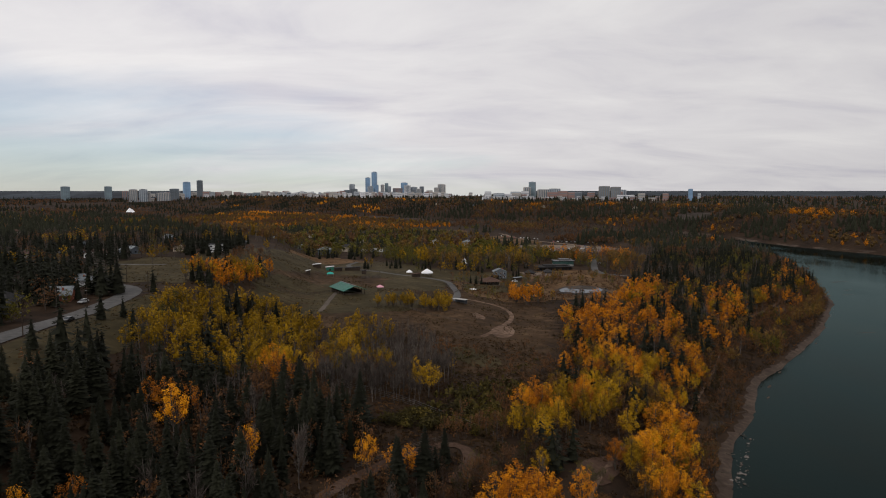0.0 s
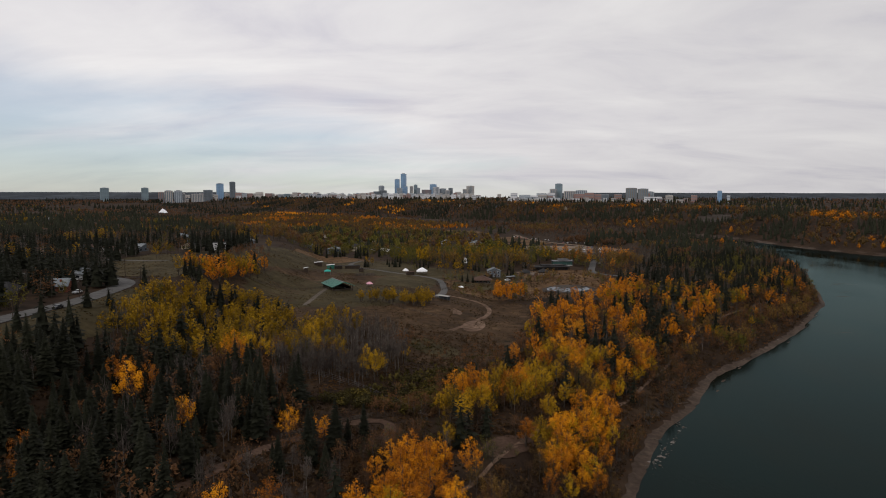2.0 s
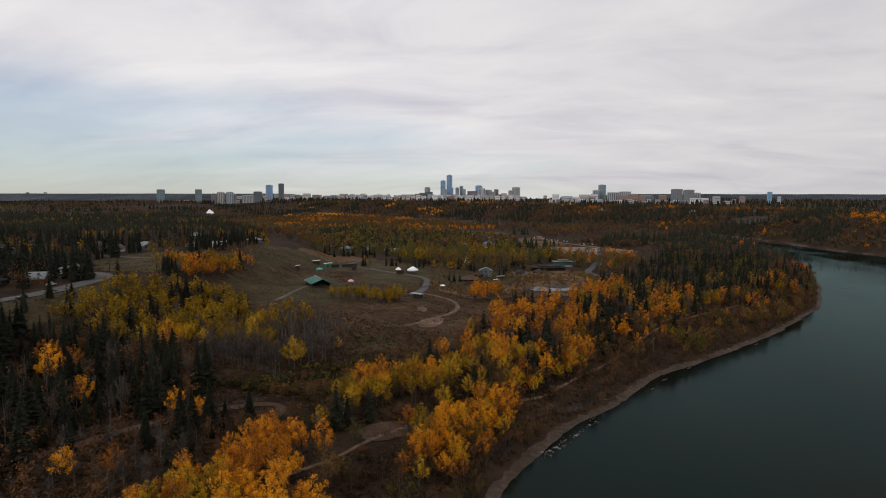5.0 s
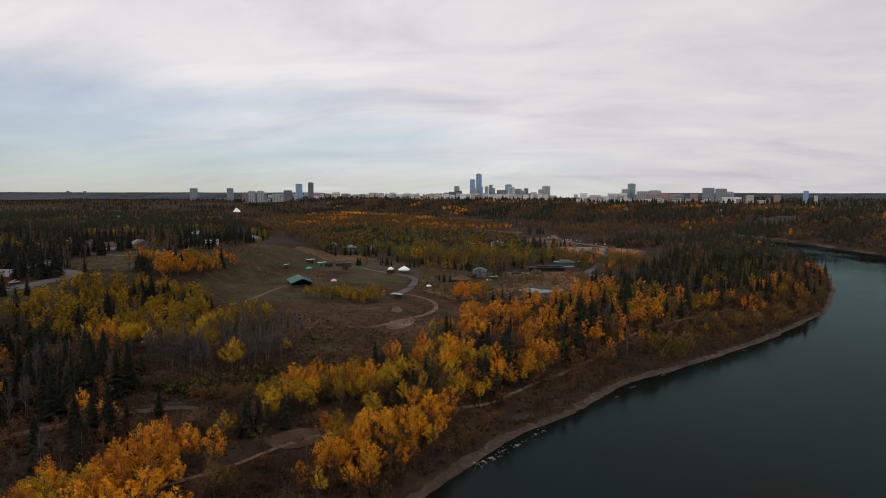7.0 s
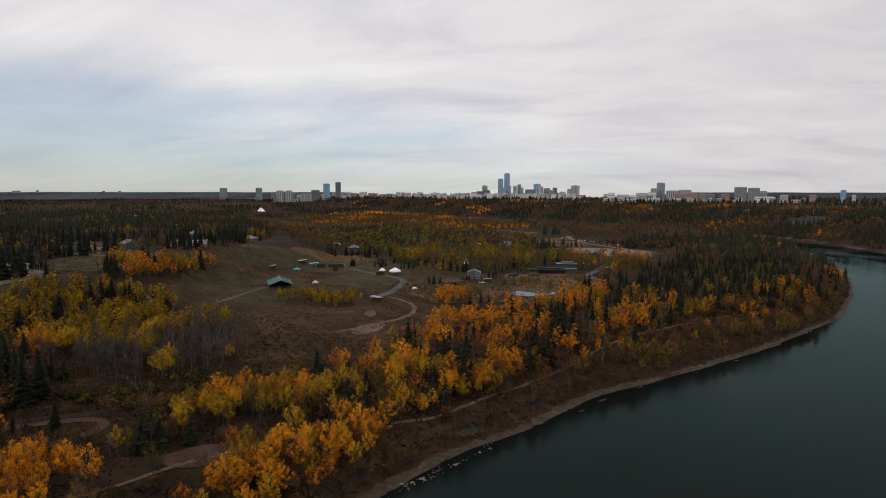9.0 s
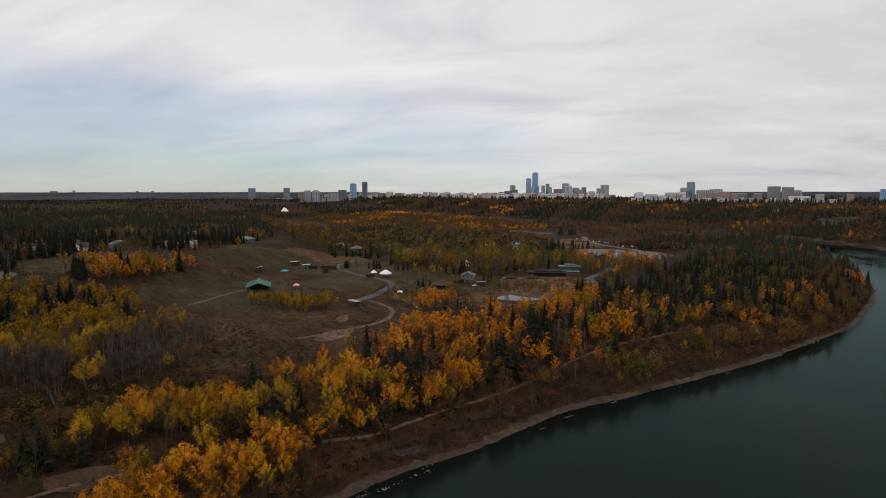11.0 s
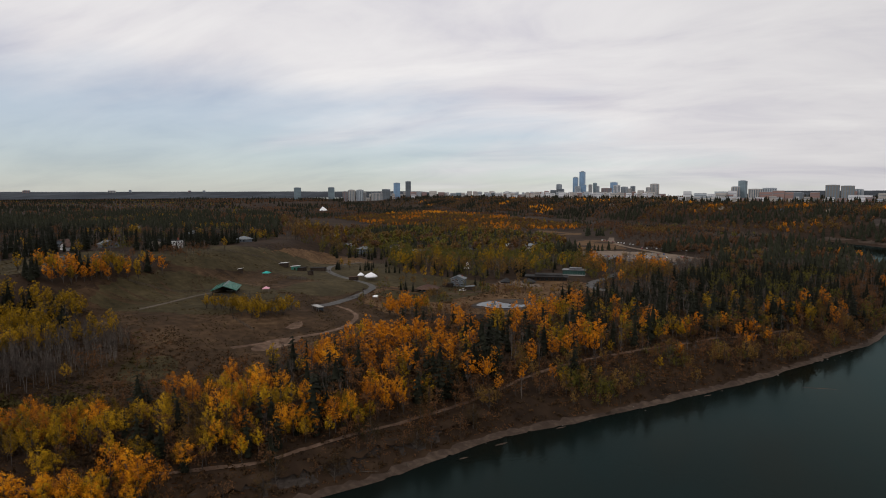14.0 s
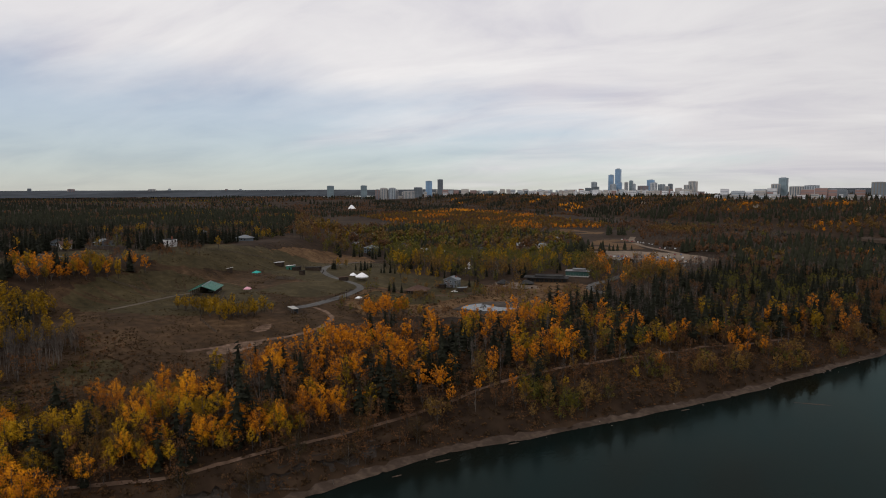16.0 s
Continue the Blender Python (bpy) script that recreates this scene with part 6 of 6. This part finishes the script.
# ---- fences and poles ----
def fence(line, label, name, step, high, rails, post_mat, rail_mat, thick=0.07, wire=0.06):
    p = resample(line, step)
    t = thing(name, label, "fence", p[0, 0], p[0, 1], 0)
    o = np.array([p[0, 0], p[0, 1]])
    zs = ground(p[:, 0], p[:, 1])
    for (x, y), z in zip(p - o, zs):
        part("post", boxes((x - thick, x + thick, y - thick, y + thick, z - 0.4, z + high)), post_mat, t)
    for i in range(len(p) - 1):
        (ax, ay), (bx, by) = p[i] - o, p[i + 1] - o
        L, dz = math.hypot(bx - ax, by - ay), zs[i + 1] - zs[i]
        for r in rails:
            rail = part("rail", boxes((0, math.hypot(L, dz), -0.025, 0.025, -wire, wire)), rail_mat, t)
            rail.matrix_basis = pose(ax, ay, zs[i] + r, 0, -math.degrees(math.atan2(dz, L)), math.degrees(math.atan2(by - ay, bx - ax)))
    return t


fence([(-36, 199), (-27, 195), (-10, 188), (6, 176), (16, 166)], "grey wire fence with steel posts beside the brush", "wire_fence", 3.2, 2.0, (0.1, 0.7, 1.3, 1.9), metal_grey, metal_grey, 0.04, 0.018)
fence([(-24, 127), (-16, 124.5), (-8, 126), (4, 129)], "weathered split-rail fence beside the gravel track", "rail_fence", 2.6, 1.15, (0.35, 0.7, 1.05), wood_old, wood_old, 0.09)
fence([(-20, 141), (-12, 150), (0, 163)], "weathered split-rail fence along the bend", "rail_fence", 2.6, 1.15, (0.35, 0.7, 1.05), wood_old, wood_old, 0.09)
fence([(-33, 126), (-28, 122)], "short weathered rail fence beside the track", "rail_fence", 2.4, 1.15, (0.35, 0.7, 1.05), wood_old, wood_old, 0.09)
fence([(-66, 384), (-80, 366), (-100, 350)], "dark post fence across the field", "field_fence", 3.5, 1.5, (0.5, 1.0, 1.4), wood_dark, wood_old)
fence([(-46, 384), (-30, 352), (-10, 328), (10, 318)], "dark post fence below the barn", "field_fence", 3.5, 1.5, (0.5, 1.0, 1.4), wood_dark, wood_old)
fence([(-128, 455), (-110, 500), (-90, 520), (-60, 505), (-48, 485)], "dark post fence round the paddock", "field_fence", 4.0, 1.5, (0.5, 1.0, 1.4), wood_dark, wood_old)
fence([(6, 400), (13, 428), (12, 455)], "dark post fence along the lane", "field_fence", 3.5, 1.3, (0.6, 1.1), wood_dark, wood_old)
for x, y, h in ((-123, 185, 8.5), (-126.5, 273, 8.5), (-149, 300, 9), (13, 422, 6), (-130, 232, 8)):
    pole = thing("utility_pole", "dark wooden utility pole beside the road", "pole", x, y, z_at(x, y) - 0.4)
    part("shaft", cone(bmesh.new(), 0, 0, 0, h + 0.4, 0.17, 0.12, 8), wood_dark, pole)
    part("crossarm", boxes((-0.9, 0.9, -0.06, 0.06, h - 0.5, h - 0.34)), wood_dark, pole)
    part("lamp_head", boxes((-0.12, 0.12, -1.0, -0.1, h - 1.1, h - 0.95), bevel=0.03), metal_grey, pole)


# ---- shore: clay slabs, stones, driftwood ----
def boulder(seed, flat=0.55):
    bm = bmesh.new()
    bmesh.ops.create_icosphere(bm, subdivisions=1, radius=1)
    for v in bm.verts:
        v.co *= 1 + 0.35 * noise.noise(v.co * 1.3 + Vector((seed * 5.1, 0, 0)))
        v.co.z *= flat
    me = bpy.data.meshes.new("stone")
    bm.to_mesh(me)
    bm.free()
    me.materials.append(stone)
    return me


stones = [boulder(s) for s in range(5)]
rs_ = random.Random(4)
for i in range(150):
    if i < 120:
        u = rs_.random() ** 0.8
        off = abs(rs_.gauss(0, 2.4)) - 1.2
        x, y = 84 + 23 * u + 0.84 * off + rs_.gauss(0, 0.8), 178 + 35 * u - 0.54 * off + rs_.gauss(0, 0.8)
        if not -6 < float(shore_distance(x, y)) < 3.0:
            continue
    else:
        k = rs_.uniform(4, 16)
        j = int(k)
        x, y = SHORE[j] + (k - j) * (SHORE[j + 1] - SHORE[j])
        x, y = x + rs_.uniform(-2, 4), y - rs_.uniform(-2, 4)
    ob = new("boulder", stones[i % 5])
    s = rs_.uniform(0.10, 0.26) if rs_.random() < 0.8 else rs_.uniform(0.3, 0.6)
    ob.matrix_basis = pose(x, y, max(0.0, z_at(x, y)) + 0.05, 0, 0, rs_.uniform(0, 360)) @ Matrix.Diagonal((s * 1.3, s, s, 1))
    tagged(ob, "pale boulder in the shallows by the bank", "boulder", "boulders at the shore")

# the undercut clay bank: leaning slabs one beside the other along the shore
bank_line = resample(SHORE[4:8], 1.5)
bank_n = normals_of(bank_line)
clay_bank = thing("clay_bank", "eroded grey clay bank with cracked slabs", "river bank", 0, 0, 0, kind="structure")
rb = random.Random(9)
for i, ((x, y), (nx, ny)) in enumerate(zip(bank_line, bank_n)):
    turn = math.degrees(math.atan2(ny, nx)) - 90
    face = 5.6 + 0.8 * noise.noise((i * 0.17, 0, 0))
    for dist, h, lean in ((face, 3.2, 46), (face + 2.6, 2.6, 38)):
        px, py = x + nx * (dist + rb.uniform(-0.25, 0.25)), y + ny * (dist + rb.uniform(-0.25, 0.25))
        slab = part("clay_slab", boxes((-rb.uniform(0.7, 1.5), rb.uniform(0.7, 1.5), -0.3, 0.6, -1.2, h * rb.uniform(0.8, 1.1)), bevel=0.22), clay, clay_bank)
        slab.matrix_basis = pose(px, py, z_at(px, py) - 0.5, -lean + rb.uniform(-4, 4), rb.uniform(-3, 3), turn + rb.uniform(-4, 4))
tagged(draped("turf_edge", rounded(SHORE[3:9]), (8.0, 8.9, 10.6), 1.0, soil, rag=0.45, step=1.6, seed=4), "dark overhanging turf edge above the clay bank", "river bank", kind="structure")
for x, y, L, tr in ((111, 236, 8, 100), (104, 217, 5, 20), (92, 200, 4, 60), (120, 246, 4, 40), (164, 312, 5, 30), (198, 356, 4, 55), (84, 186, 5, 70)):
    log = thing("driftwood", "bleached driftwood log lying on the shore", "log", x, y, z_at(x, y) + 0.45, tr)
    bm = bmesh.new()
    cone(bm, 0, 0, -L / 2, L / 2, 0.2, 0.09, 7)
    m = part("stem", bm, wood_old, log)
    m.matrix_basis = pose(0, 0, 0, 84, 0, 0)
    bm = bmesh.new()
    cone(bm, 0, 0, 0, 1.2, 0.08, 0.03, 5)
    m = part("branch", bm, wood_old, log)
    m.matrix_basis = pose(0, L * 0.2, 0, 40, 30, 0)
for x, y, a, b_, turn in ((142, 273, 4.5, 1.1, 52), (134, 258, 3, 0.8, 52), (158, 295, 4, 0.8, 50), (208, 352, 4, 0.8, 48), (373, 597, 19, 1.1, -24), (346, 545, 11, 0.9, 22), (362, 590, 14, 1.1, 28), (252, 379, 12, 0.8, 8), (330, 520, 12, 1.0, 10)):
    bar = thing("gravel_bar", "thin gravel bar breaking the water", "gravel bar", x, y, -0.1, turn)
    bm = bmesh.new()
    ring = [bm.verts.new((a * math.cos(i * math.pi / 8) * (1 + 0.2 * math.sin(i * 3)), b_ * math.sin(i * math.pi / 8), 0)) for i in range(16)]
    top = bm.verts.new((0.2 * a, 0, 0.22))
    for i in range(16):
        bm.faces.new((ring[i], ring[(i + 1) % 16], top))
    part("gravel", bm, mud, bar)
# rockwork by the lodge
for i in range(46):
    x, y = 66 + rs_.uniform(0, 30), 522 + rs_.gauss(5, 5)
    ob = new("boulder", stones[i % 5])
    s = rs_.uniform(0.3, 0.9)
    ob.matrix_basis = pose(x, y, z_at(x, y) + 0.2, 0, 0, rs_.uniform(0, 360)) @ Matrix.Diagonal((s * 1.3, s, s, 1))
    tagged(ob, "grey boulder of the rockwork beside the lodge", "boulder", "rockwork")
